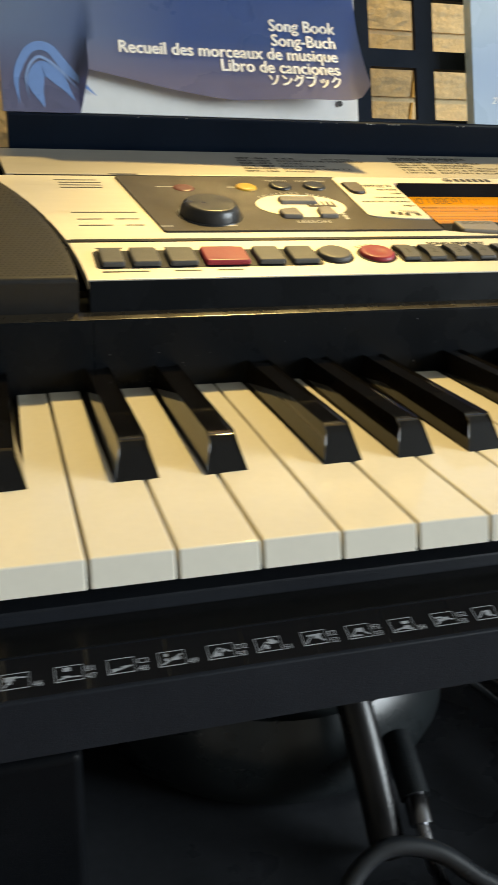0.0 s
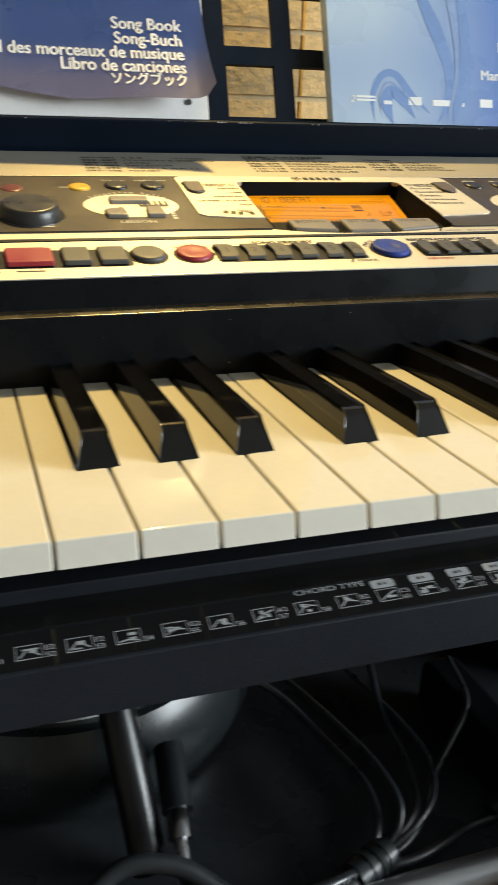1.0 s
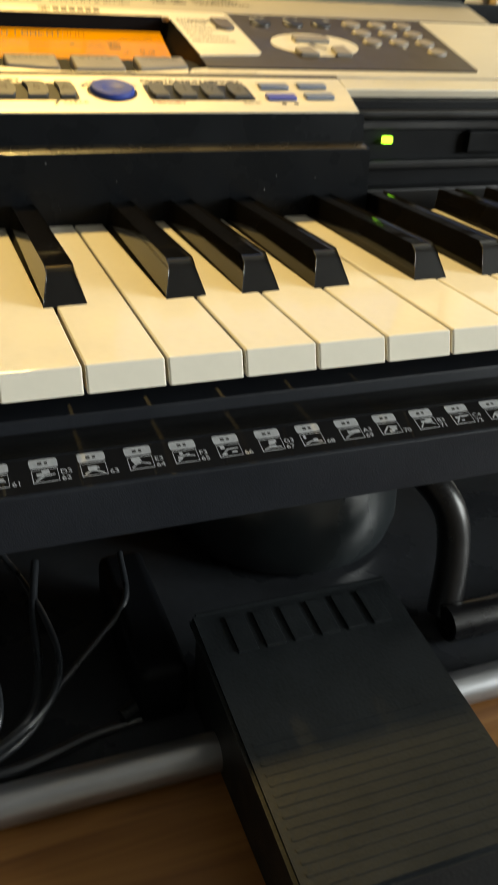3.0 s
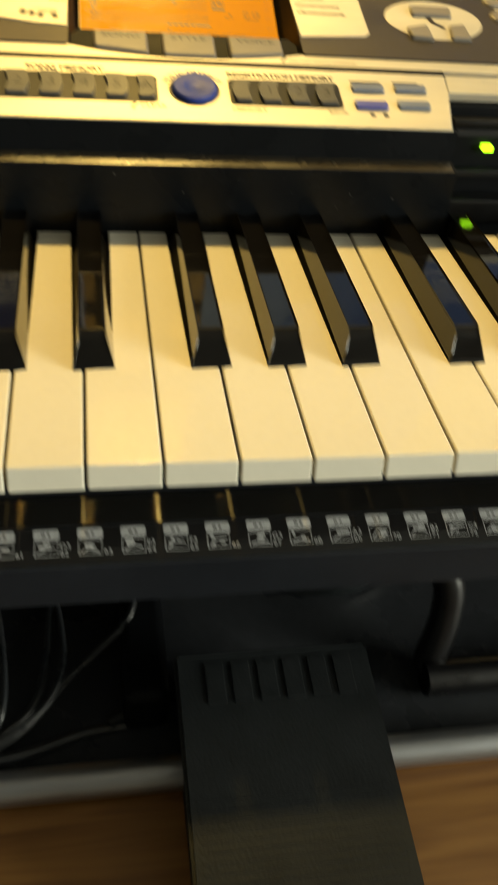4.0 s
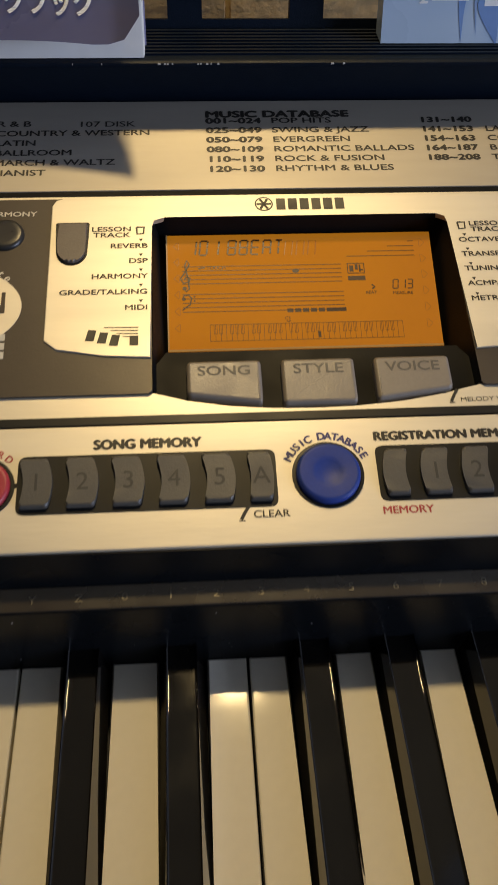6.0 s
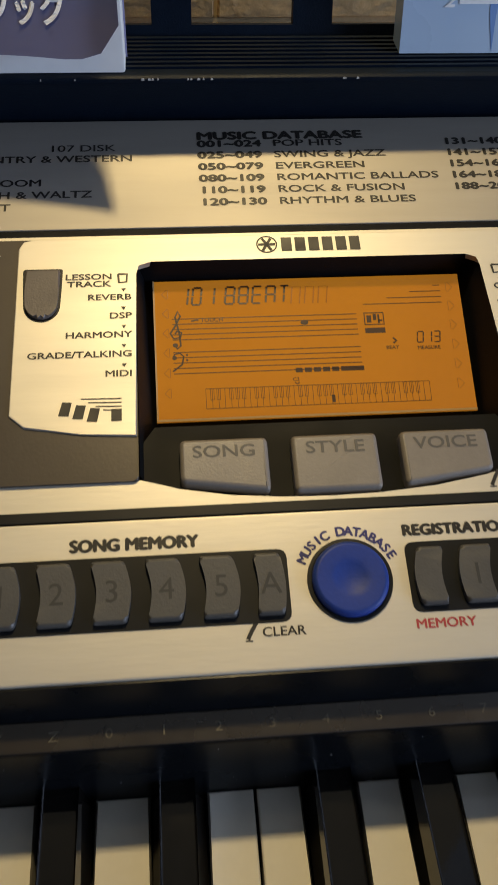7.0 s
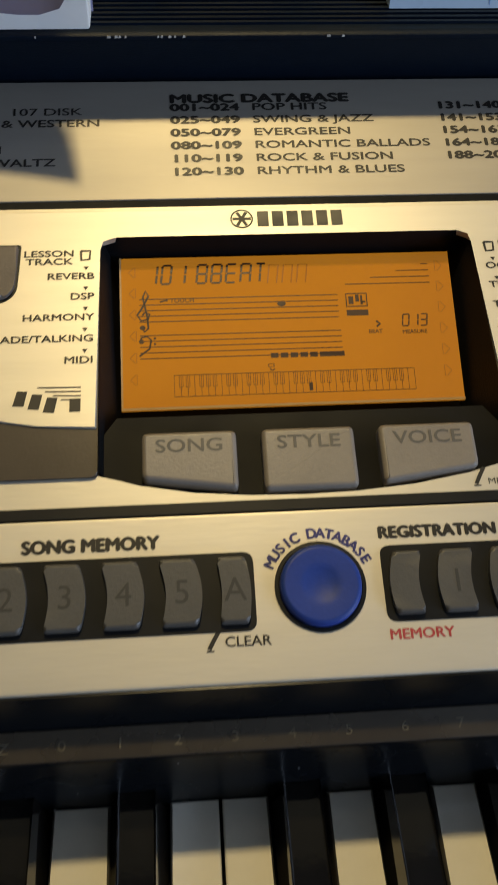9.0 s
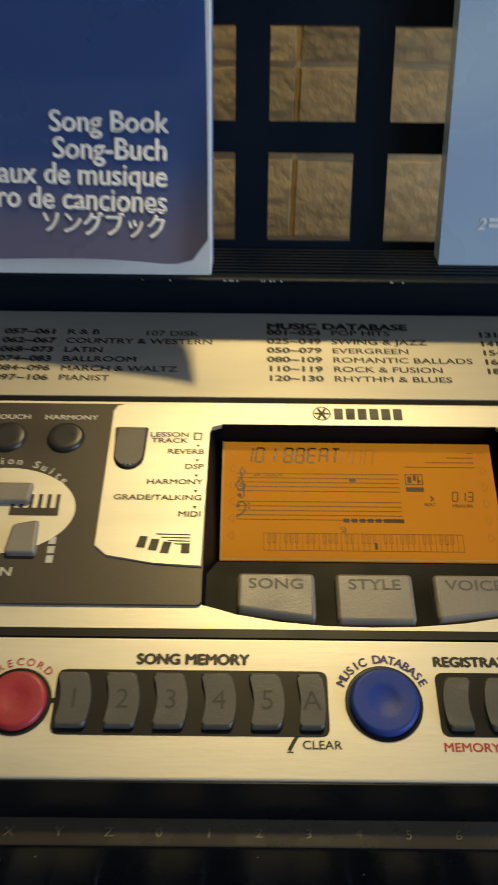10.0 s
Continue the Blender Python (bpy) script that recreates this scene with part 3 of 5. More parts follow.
# small keyboard graphic
for a0, a1 in (((-31.5, 61.2), (35.4, 61.2)), ((-31.5, 67.6), (35.4, 67.6))):
    stroke(bm, [a0, a1], 0.16, H, LM)
for k in range(37):
    stroke(bm, [(-31.5 + k * 66.9 / 36, 61.2), (-31.5 + k * 66.9 / 36, 67.6)], 0.13, H, LM)
for k in range(36):
    if k % 7 in (0, 1, 3, 4, 5) and k < 35:
        c = -31.5 + (k + 1) * 66.9 / 36
        for q in ([(c - 0.5, 67.6), (c - 0.5, 64.0)], [(c + 0.5, 67.6), (c + 0.5, 64.0)], [(c - 0.5, 64.0), (c + 0.5, 64.0)]):
            stroke(bm, q, 0.13, H + 0.01, LM)
quad(bm, 5.6, 6.6, 61.8, 64.2, H + 0.02, LM)
tagged(part("display_segment", bm, LCD_INK, display, "dark display segments and staves", smooth=False), kind="stuff")
bm = bmesh.new()
for k in range(6):
    vv = 99.5 - 6.6 * k
    stroke(bm, [(-43.4, vv), (-42.0, vv + 1.5), (-41.6, vv + 1.5), (-41.6, vv - 1.5), (-42.0, vv - 1.5), (-43.4, vv)], 0.2, H, LM)
    stroke(bm, [(46.6 - 0.1 * k, vv), (45.2 - 0.1 * k, vv + 1.6), (44.6 - 0.1 * k, vv + 1.6), (44.6 - 0.1 * k, vv - 1.6), (45.2 - 0.1 * k, vv - 1.6), (46.6 - 0.1 * k, vv)], 0.2, H, LM)
for k in range(3):
    stroke(bm, [(-4.2 + 4.15 * k, 95.2), (-3.4 + 4.15 * k, 101.0), (-0.8 + 4.15 * k, 101.0), (-1.6 + 4.15 * k, 95.2)], 0.4, H - 0.05, LM)
tagged(part("display_segment", bm, LCD_FAINT, display, "faint unlit display segments", smooth=False), kind="stuff")


# ---- buttons ----
def button(name, outline, height, material, label="", bevel=1.0, bed=None, text="", size=5.0, at=(0, 0), ink=EMBOSS, h0=0.4):
    bm = bmesh.new()
    prism(bm, outline, h0, height, PM, bevel, 3)
    ob = part(name, bm, material, board, label)
    if text:
        bm = bmesh.new()
        text_verts(bm, text, PM @ Matrix.Translation((at[0], at[1], height + 0.06)), size, "CENTER", 0.03)
        part("engraving", bm, ink, ob, smooth=False)
    return ob


def well(u0, u1, v0, v1, r=2.5):
    bm = bmesh.new()
    prism(bm, round_poly(rect(u0, u1, v0, v1), r), -0.4, 0.15, PM, 0.1)
    part("button_well", bm, GLOSS_BLACK, board)


def bent(u0, u1, v0, v1, lean):
    """A key cap with bowed sides."""
    n = 6
    lft = [(u0 + lean * math.sin(math.pi * i / n) - 0.4 * lean * i / n, v0 + (v1 - v0) * i / n) for i in range(n + 1)]
    rgt = [(u1 + lean * math.sin(math.pi * i / n) - 0.4 * lean * i / n, v0 + (v1 - v0) * i / n) for i in range(n + 1)]
    return round_poly(lft + rgt[::-1], 1.0, 2)


def round_button(name, u, v, r, height, material, label, collar=True, dish=0.0, ru=1.0):
    m = PM @ Matrix.Translation((u, v, 0)) @ Matrix.Diagonal((ru, 1, 1, 1))
    if collar:
        bm = bmesh.new()
        lathe(bm, [(0, 0.05), (r + 1.2, 0.05), (r + 1.2, 0.3), (r + 0.3, 0.35), (r + 0.2, 0.1)], m, 40)
        part("button_collar", bm, GLOSS_BLACK, board)
    bm = bmesh.new()
    e = min(1.3, r * 0.25)
    lathe(bm, [(r, 0.1), (r, height - e), (r - 0.3 * e, height - 0.35 * e), (r - e, height), (r * 0.55, height - 0.15 * dish), (r * 0.4, height - 0.7 * dish), (0, height - dish)], m, 40)
    return part(name, bm, material, board, label)


# style and accompaniment row
well(-234.0, -130.5, -2.6, 16.4)
for u0, u1, m, l in ((-231.8, -221.6, GREY, ""), (-218.4, -205.8, GREY, ""), (-202.2, -189.2, GREY, ""), (-186.0, -165.4, RED, "large red start and stop button"), (-161.8, -149.0, GREY, ""), (-145.6, -132.6, GREY, "")):
    button("push_button", round_poly(rect(u0, u1, -1.4, 14.8), 1.6, 3), 2.6, m, l, 1.1)
round_button("round_button", -122.4, 7.6, 8.2, 2.4, GREY, "round dark grey button")
round_button("record_button", -100.7, 7.8, 8.5, 2.2, RED, "round red record button", dish=0.5)
# song memory
well(-90.4, -13.9, -1.4, 17.4)
bm = bmesh.new()
prism(bm, rect(-92.4, -90.2, 7.4, 8.8), -0.2, 0.2, PM)
part("button_well", bm, GLOSS_BLACK, board)
for k, ch in enumerate("12345A"):
    c = -85.3 + 13.42 * k
    button("memory_button", bent(c - 4.2, c + (4.2 if k < 5 else 2.6), 0.2, 16.1, 1.5 if k < 5 else 0.9), 2.0, GREY, "", 1.0, text=ch, size=8.0, at=(c + (0.7 if k < 5 else -0.4), 5.4), ink=ENGRAVE)
round_button("database_button", 1.6, 8.3, 9.7, 2.6, BLUE, "round blue dished button", dish=1.1)
# registration memory
well(16.6, 66.0, -1.0, 17.4)
for k, ch in enumerate(" 123"):
    c = 21.8 + 12.6 * k
    button("registration_button", bent(c - (4.0 if k else 2.9), c + 4.0, 0.4, 15.6, -1.3), 2.0, GREY, "", 1.0, text=ch.strip(), size=8.0, at=(c - 0.4, 5.0), ink=ENGRAVE)
for c, v, m in ((79.0, 13.6, SLATE), (98.9, 14.4, SLATE), (78.4, 1.2, VIOLET), (98.0, 2.2, SLATE)):
    button("small_button", round_poly(rect(c - 7.4, c + 7.4, v - 2.4, v + 2.4), 1.2, 3), 1.8, m, "", 0.6)
# song, style, voice
for u0, u1, t, vl, vr in ((-39.9, -16.2, "SONG", 36.6, 33.2), (-9.9, 13.7, "STYLE", 32.6, 32.6), (20.0, 44.6, "VOICE", 33.2, 36.6)):
    bm = bmesh.new()
    prism(bm, round_poly([(u0, vl), (u1, vr), (u1, 49.0), (u0, 49.0)], 1.6, 3), -4, 1.4, PM, 1.3, 3)
    ob = part("mode_button", bm, LIGHT_GREY, board, "wide light grey mode button")
    bm = bmesh.new()
    text_verts(bm, t, PM @ Matrix.Translation(((u0 + u1) / 2, 43.4, 1.46)), 5.0, "CENTER", 0.10, 1.22)
    part("engraving", bm, EMBOSS, ob, smooth=False)
# tongue-shaped lesson buttons
for c in (-77.5, 80.8):
    tongue = [(c - 5.1, 105.7), (c - 4.8, 97)] + [(c + 4.7 * math.sin(a), 94.0 - 5.4 * math.cos(a)) for a in np.linspace(-1.35, 1.35, 9)] + [(c + 4.8, 97), (c + 5.1, 105.7)]
    button("lesson_button", round_poly(tongue, 0.8, 2), 2.8, TONGUE, "tongue-shaped grey button", 0.9, h0=1.2)
    bm = bmesh.new()
    prism(bm, round_poly([(u * 1.0 + (u - c) * 0.13, v + (v - 98) * 0.09) for u, v in tongue], 0.8, 2), 1.3, 1.62, PM)
    part("button_collar", bm, GLOSS_BLACK, board)
# dial and round buttons of the control fields
m = PM @ Matrix.Translation((-170.2, 59.5, 0.8))
bm = bmesh.new()
lathe(bm, [(16.8, 0), (16.6, 0.5), (15.2, 0.2), (14.8, 2.8), (13.8, 5.0), (12.7, 6.0), (11.7, 6.4), (0, 6.6)], m, 56)
part("dial", bm, mat("dark_dial_plastic", (0.028, 0.027, 0.026), 0.34, 0, 0.1, 90, 0.1, 1500), board, "large round dark volume dial")
round_button("power_button", -175.3, 98.6, 6.2, 1.4, DARK_RED, "small round dark red button")
round_button("demo_button", -140.4, 99.6, 6.0, 2.0, YELLOW, "small round yellow button")
for u in (-120.2, -100.2):
    round_button("round_button", u, 101.8, 6.5, 2.4, ROUND_DARK, "small round dark button")
for u, v in ((104.6, 103.4), (124.2, 104.0), (141.4, 104.4)):
    round_button("round_button", u, v, 6.0, 2.2, ROUND_DARK, "small round dark button")
for j in range(4):
    for i in range(3):
        if j < 3 or i == 2:
            round_button("number_button", 161.0 + 16.6 * i + 0.3 * j, 106.0 - 14.2 * j, 5.2, 2.2, LIGHT_GREY, "small round pale number button", ru=1.15)
# pale oval lesson fields with their shaped buttons
for c in (-117.7, 124.5):
    bm = bmesh.new()
    prism(bm, [(c + 24.8 * math.cos(a), 71.6 + 16.8 * math.sin(a)) for a in np.linspace(0, 2 * math.pi, 49)[:-1]], 0.5, 1.1, PM, 0.1)
    part("oval_field", bm, SILVER, board, "pale oval field with a key pattern")
    bm = bmesh.new()
    if c < 0:
        quad(bm, c + 3.6, c + 19.5, 69.2, 72.2, 1.2, PM)
        for k in range(6):
            quad(bm, c + 3.6 + 2.9 * k, c + 4.9 + 2.9 * k, 72.2, 77.6, 1.2, PM)
    else:
        stroke(bm, [(c - 4, 81), (c - 1, 69), (c + 4, 65)], 2.5, 1.2, PM)
    part("print_pattern", bm, TAUPE, board, smooth=False)
    for q in ([(c - 11.0, 73.6), (c + 9.6, 73.6), (c + 10.2, 81.4), (c - 10.5, 81.4)], [(c - 15.5, 54), (c - 4.6, 53), (c - 5.4, 65.0), (c - 16, 62)], [(c + 4.8, 54.2), (c + 14.8, 54.0), (c + 14.2, 66.8), (c + 6.0, 65.0)]):
        button("lesson_key", round_poly(q, 1.4, 3), 3.0, LIGHT_GREY, "shaped light grey button", 1.0, h0=0.9)


# ---- printing on the panels ----
def prints(items, material, label, h=0.08, name="lettering"):
    for text, u, v, size, align, bold, width in items:
        bm = bmesh.new()
        text_verts(bm, text, PM @ Matrix.Translation((u, v, h)), size, align, bold, width)
        part(name, bm, material, board, label, smooth=False)


V0, DV = 155.4, 4.88
lines = [("MUSIC DATABASE", -30.3, 158.4, 4.6, "LEFT", 0.36, 1.48)]
for k, (n, t) in enumerate((("001~024", "POP HITS"), ("025~049", "SWING & JAZZ"), ("050~079", "EVERGREEN"), ("080~109", "ROMANTIC BALLADS"), ("110~119", "ROCK & FUSION"), ("120~130", "RHYTHM & BLUES"))):
    lines += [(n, -30.2, V0 - 0.2 - DV * k, 3.9, "LEFT", 0.27, 1.50), (t, -5.5, V0 - 0.2 - DV * k, 3.9, "LEFT", 0.11, 1.42)]
for k, (n, t) in enumerate((("057~061", "R & B"), ("062~067", "COUNTRY & WESTERN"), ("068~073", "LATIN"), ("074~083", "BALLROOM"), ("084~096", "MARCH & WALTZ"), ("097~106", "PIANIST"))):
    lines += [(n, -131.6, V0 - 1.0 - DV * k, 3.9, "LEFT", 0.27, 1.46), (t, -107.4, V0 - 1.0 - DV * k, 3.9, "LEFT", 0.11, 1.38)]
lines += [("107 DISK", -77.6, V0 - 1.4, 3.9, "LEFT", 0.05, 1.4)]
for k, (n, t) in enumerate((("131~140", ""), ("141~153", "LATIN"), ("154~163", "COUNTRY"), ("164~187", "BALLROOM"), ("188~208", "TRADITIONAL"))):
    lines += [(n, 51.4, V0 - 0.4 - DV * k, 3.9, "LEFT", 0.27, 1.46)] + ([(t, 76.2, V0 - 0.4 - DV * k, 3.9, "LEFT", 0.11, 1.38)] if t else [])
prints(lines, INK, "printed lists of styles and songs")
lines = [("SONG MEMORY", -52.3, 19.2, 4.5, "CENTER", 0.32, 1.0), ("REGISTRATION MEMORY", 16.7, 19.3, 4.1, "LEFT", 0.30, 1.04), ("CLEAR", -21.6, -4.7, 3.3, "LEFT", 0.06, 1.1), ("BANK", 58.6, -4.6, 3.0, "LEFT", 0.02, 1.1), ("MELODY VOICE CHANGE", 46.2, 32.1, 2.3, "LEFT", 0.0, 1.2)]
prints(lines, INK, "printed captions above the buttons")
prints([("MEMORY", 16.6, -5.0, 3.4, "LEFT", 0.10, 1.1)], INK_RED, "red printed caption")
items = [("LESSON", -57.4, 102.3, 2.9, "RIGHT", 0.09, 1.35), ("TRACK", -57.8, 99.7, 2.9, "RIGHT", 0.09, 1.35)]
for k, t in enumerate(("REVERB", "DSP", "HARMONY", "GRADE/TALKING", "MIDI")):
    items.append((t, -51.9, 94.9 - 6.43 * k, 2.9, "RIGHT", 0.09, 1.3))
items += [("LESSON", 60.8, 102.4, 2.9, "LEFT", 0.09, 1.35), ("TRACK", 61.2, 99.8, 2.9, "LEFT", 0.09, 1.35)]
for k, t in enumerate(("OCTAVE", "TRANSPOSE", "TUNING", "ACMP/SONG", "METRONOME")):
    items.append((t, 56.1, 95.2 - 6.3 * k, 2.9, "LEFT", 0.09, 1.3))
prints(items, INK, "printed function list beside the display", 1.6)
bm = bmesh.new()
for k in range(5):
    for u in (-54.2, 58.6):
        v = 98.4 - 6.4 * k
        bm.faces.new([bm.verts.new(PM @ Vector(p)) for p in ((u - 0.7, v + 0.5, 1.6), (u, v - 0.7, 1.6), (u + 0.7, v + 0.5, 1.6))])
for u in (-54.4, 58.2):
    stroke(bm, [(u - 1.3, 104.0), (u + 1.3, 104.0), (u + 1.1, 101.2), (u - 1.1, 101.0), (u - 1.3, 104.0)], 0.7, 1.6, PM)
# brand mark as a ring with spokes and a row of plain bars
mk = (-11.0, 113.7)
stroke(bm, [(mk[0] + 3.0 * math.cos(a), mk[1] + 3.0 * math.sin(a)) for a in np.linspace(0, 2 * math.pi, 31)], 0.45, 1.6, PM)
for a in np.linspace(0, math.pi, 4)[:-1]:
    stroke(bm, [(mk[0] - 2.6 * math.cos(a), mk[1] - 2.6 * math.sin(a)), (mk[0] + 2.6 * math.cos(a), mk[1] + 2.6 * math.sin(a))], 0.9, 1.6, PM)
for k in range(6):
    quad(bm, -6.6 + 4.2 * k, -3.4 + 4.2 * k, 111.0, 116.2, 1.6, PM)
# badge of the lesson suite as slanted bars
for k in range(3):
    bm.faces.new([bm.verts.new(PM @ Vector(p)) for p in ((-72.0 + 3.8 * k, 57.4 - 1.0 * k, 1.6), (-69.2 + 3.8 * k, 57.2 - 1.0 * k, 1.6), (-68.4 + 3.8 * k, 61.4 - 1.0 * k, 1.6), (-71.0 + 3.8 * k, 61.6 - 1.0 * k, 1.6))])
quad(bm, -57.8, -55.0, 55.3, 59.0, 1.6, PM)
for k in range(4):
    stroke(bm, [(-66 + 2 * k, 62.4 - 1.2 * k), (-55, 62.2 - 1.2 * k)], 0.35, 1.6, PM)
# quill marks
for u, v in ((-25.2, -5.2), (43.2, 32.2)):
    stroke(bm, [(u, v), (u + 1.2, v + 2.2), (u + 2.6, v + 4.4)], 1.0, 0.1, PM)
    stroke(bm, [(u - 0.6, v - 0.4), (u + 1.2, v - 0.4)], 0.35, 0.1, PM)
# small captions on the left of the panel
for u, v, w in ((-236, 47, 16), (-214, 47, 9), (-236, 55, 12), (-218, 55, 12), (-238, 64, 20), (-218, 64, 12), (-240, 100, 22), (-240, 104, 22), (-240, 108, 22), (-242, 112, 22), (-212, 122.8, 16)):
    quad(bm, u, u + w, v, v + 1.1, 0.1, PM)
for u, v, w in ((-232, 19.0, 12), (-217, 19.0, 11), (-201, 19.0, 11), (-184, 19.2, 16), (-232, -6.4, 20), (-201, -6.4, 12), (-182, -6.4, 12), (72, 18.4, 14), (92, 18.8, 12)):
    quad(bm, u, u + w, v, v + 1.2, 0.1, PM)
for u in (78, 84):
    disc(bm, u, -4.6, 1.3, 1.3, 0.1, PM, 12)
tagged(part("print_mark", bm, INK, board, "small dark printed marks", smooth=False), kind="stuff")


def arc_text(text, cu_, cv, r, a0, a1, size, bold, width, h, material):
    bm = bmesh.new()
    n = len(text)
    for i, ch in enumerate(text):
        if ch == " ":
            continue
        a = radians(a0 + (a1 - a0) * i / (n - 1))
        m = PM @ Matrix.Translation((cu_ + r * math.cos(a), cv + r * math.sin(a), h)) @ Matrix.Rotation(a - math.pi / 2, 4, "Z")
        text_verts(bm, ch, m, size, "CENTER", bold, width)
    part("lettering", bm, material, board, smooth=False)


arc_text("MUSIC DATABASE", 1.6, 8.3, 11.8, 152, 28, 3.5, 0.16, 1.0, 0.1, INK_BLUE)
arc_text("RECORD", -100.7, 7.8, 10.6, 124, 50, 3.2, 0.06, 1.0, 0.1, INK_RED)
arc_text("Education Suite", -117.7, 63.2, 26.9, 132, 46, 4.2, 0.08, 0.95, 1.0, INK_PALE)
prints([("HARMONY", -99.5, 110.2, 2.9, "CENTER", 0.07, 1.3), ("TOUCH", -120.5, 110.2, 2.9, "CENTER", 0.07, 1.3), ("LESSON", -118.4, 47.0, 4.4, "CENTER", 0.1, 1.2)], INK_PALE, "pale printed captions", 1.0)
bm = bmesh.new()
for k in range(3):
    quad(bm, -99.6, -97.4, 58.6 - 3.4 * k, 61.2 - 3.4 * k, 1.0, PM)
    quad(bm, 101 + 20 * k, 110 + 20 * k, 111.5, 112.7, 1.0, PM)
for u0, w in ((-198, 6), (-166, 6), (-190, 14), (-151, 13)):
    quad(bm, u0, u0 + w, 43 if u0 in (-198, -166) else 99.5, 44.2 if u0 in (-198, -166) else 100.6, 1.0, PM)
for j in range(4):
    for i in range(3):
        quad(bm, 159.6 + 16.6 * i + 0.3 * j, 162.4 + 16.6 * i + 0.3 * j, 112.4 - 14.2 * j, 113.6 - 14.2 * j, 1.0, PM)
tagged(part("print_mark", bm, INK_PALE, board, "small pale printed marks", smooth=False), kind="stuff")
prints([("FLOPPY DISK DRIVE", 136.0, 21.6, 3.8, "LEFT", 0.04, 1.25)], INK_PALE, "pale printed drive caption")

# ---- floppy drive bay ----
bay = part("drive_bay", (lambda bm: (box(bm, 0.1168, 0.2430, 0.1836, 0.3076, 0.7885, 0.8427, 0.001), bm)[1])(bmesh.new()), BLACK, board, "black floppy drive bay")
bm = bmesh.new()
box(bm, 0.1150, 0.2440, 0.1736, 0.1834, 0.7885, 0.8017, 0.002)
box(bm, 0.1205, 0.2400, 0.1786, 0.1841, 0.8102, 0.8142, 0.001)
box(bm, 0.1205, 0.2400, 0.1786, 0.1841, 0.8347, 0.8382, 0.001)
part("bay_lip", bm, GLOSS_BLACK, bay)
bm = bmesh.new()
box(bm, 0.1240, 0.2360, 0.1811, 0.1838, 0.8292, 0.8327, 0.0005)
part("drive_slot", bm, mat("slot_dark", (0.004, 0.004, 0.005), 0.7, 0, 0.1, 40), bay, "dark drive slot")
bm = bmesh.new()
box(bm, 0.1390, 0.1442, 0.1801, 0.1840, 0.8224, 0.8255, 0.0007)
part("drive_light", bm, LED, bay, "lit green drive light")
bm = bmesh.new()
box(bm, 0.1880, 0.2080, 0.1791, 0.1840, 0.8172, 0.8282, 0.0012)
part("eject_button", bm, BLACK, bay)

# ---- keys ----
GAP = 0.0009
OFF = {0: -0.0029, 1: 0.0031, 3: -0.0036, 4: 0.0, 5: 0.0036}   # black key centre from the joint after this white key
BW = 0.0142


def white_mesh(note):
    x0, x1 = GAP / 2, KEY - GAP / 2
    if note == "last":
        tl, tr = x0, x1
    else:
        tr = KEY + OFF[note] - BW / 2 - 0.0004 if note in OFF else x1
        prev = (note - 1) % 7
        tl = OFF[prev] + BW / 2 + 0.0004 if prev in OFF else x0
    yf, yb, yn = 0.0, 0.146, 0.0484
    pts = [(x0, yf), (x1, yf)] + ([(x1, yn), (tr, yn)] if tr < x1 - 1e-6 else []) + [(tr, yb), (tl, yb)] + ([(tl, yn), (x0, yn)] if tl > x0 + 1e-6 else [])
    out = []
    for p in pts:
        if not out or (abs(p[0] - out[-1][0]) + abs(p[1] - out[-1][1])) > 1e-7:
            out.append(p)
    bm = bmesh.new()
    lo = [bm.verts.new((x, y - (0.0022 if y == yf else 0), -0.0078)) for x, y in out]
    hi = [bm.verts.new((x, y, 0.0)) for x, y in out]
    n = len(out)
    bm.faces.new(lo[::-1])
    top = bm.faces.new(hi)
    for i in range(n):
        bm.faces.new((lo[i], lo[(i + 1) % n], hi[(i + 1) % n], hi[i]))
    edges = list(top.edges)
    side = [e for e in bm.edges if abs(e.verts[0].co.z - e.verts[1].co.z) > 0.005 and max(v.co.y for v in e.verts) < 0.001]
    bmesh.ops.bevel(bm, geom=edges + side, offset=0.0007, segments=3, affect="EDGES", profile=0.5)
    me = bpy.data.meshes.new("white_key")
    bmesh.ops.recalc_face_normals(bm, faces=bm.faces)
    bm.to_mesh(me)
    bm.free()
    me.materials.append(WHITE)
    soften(me, 40, 1e-4)
    return me


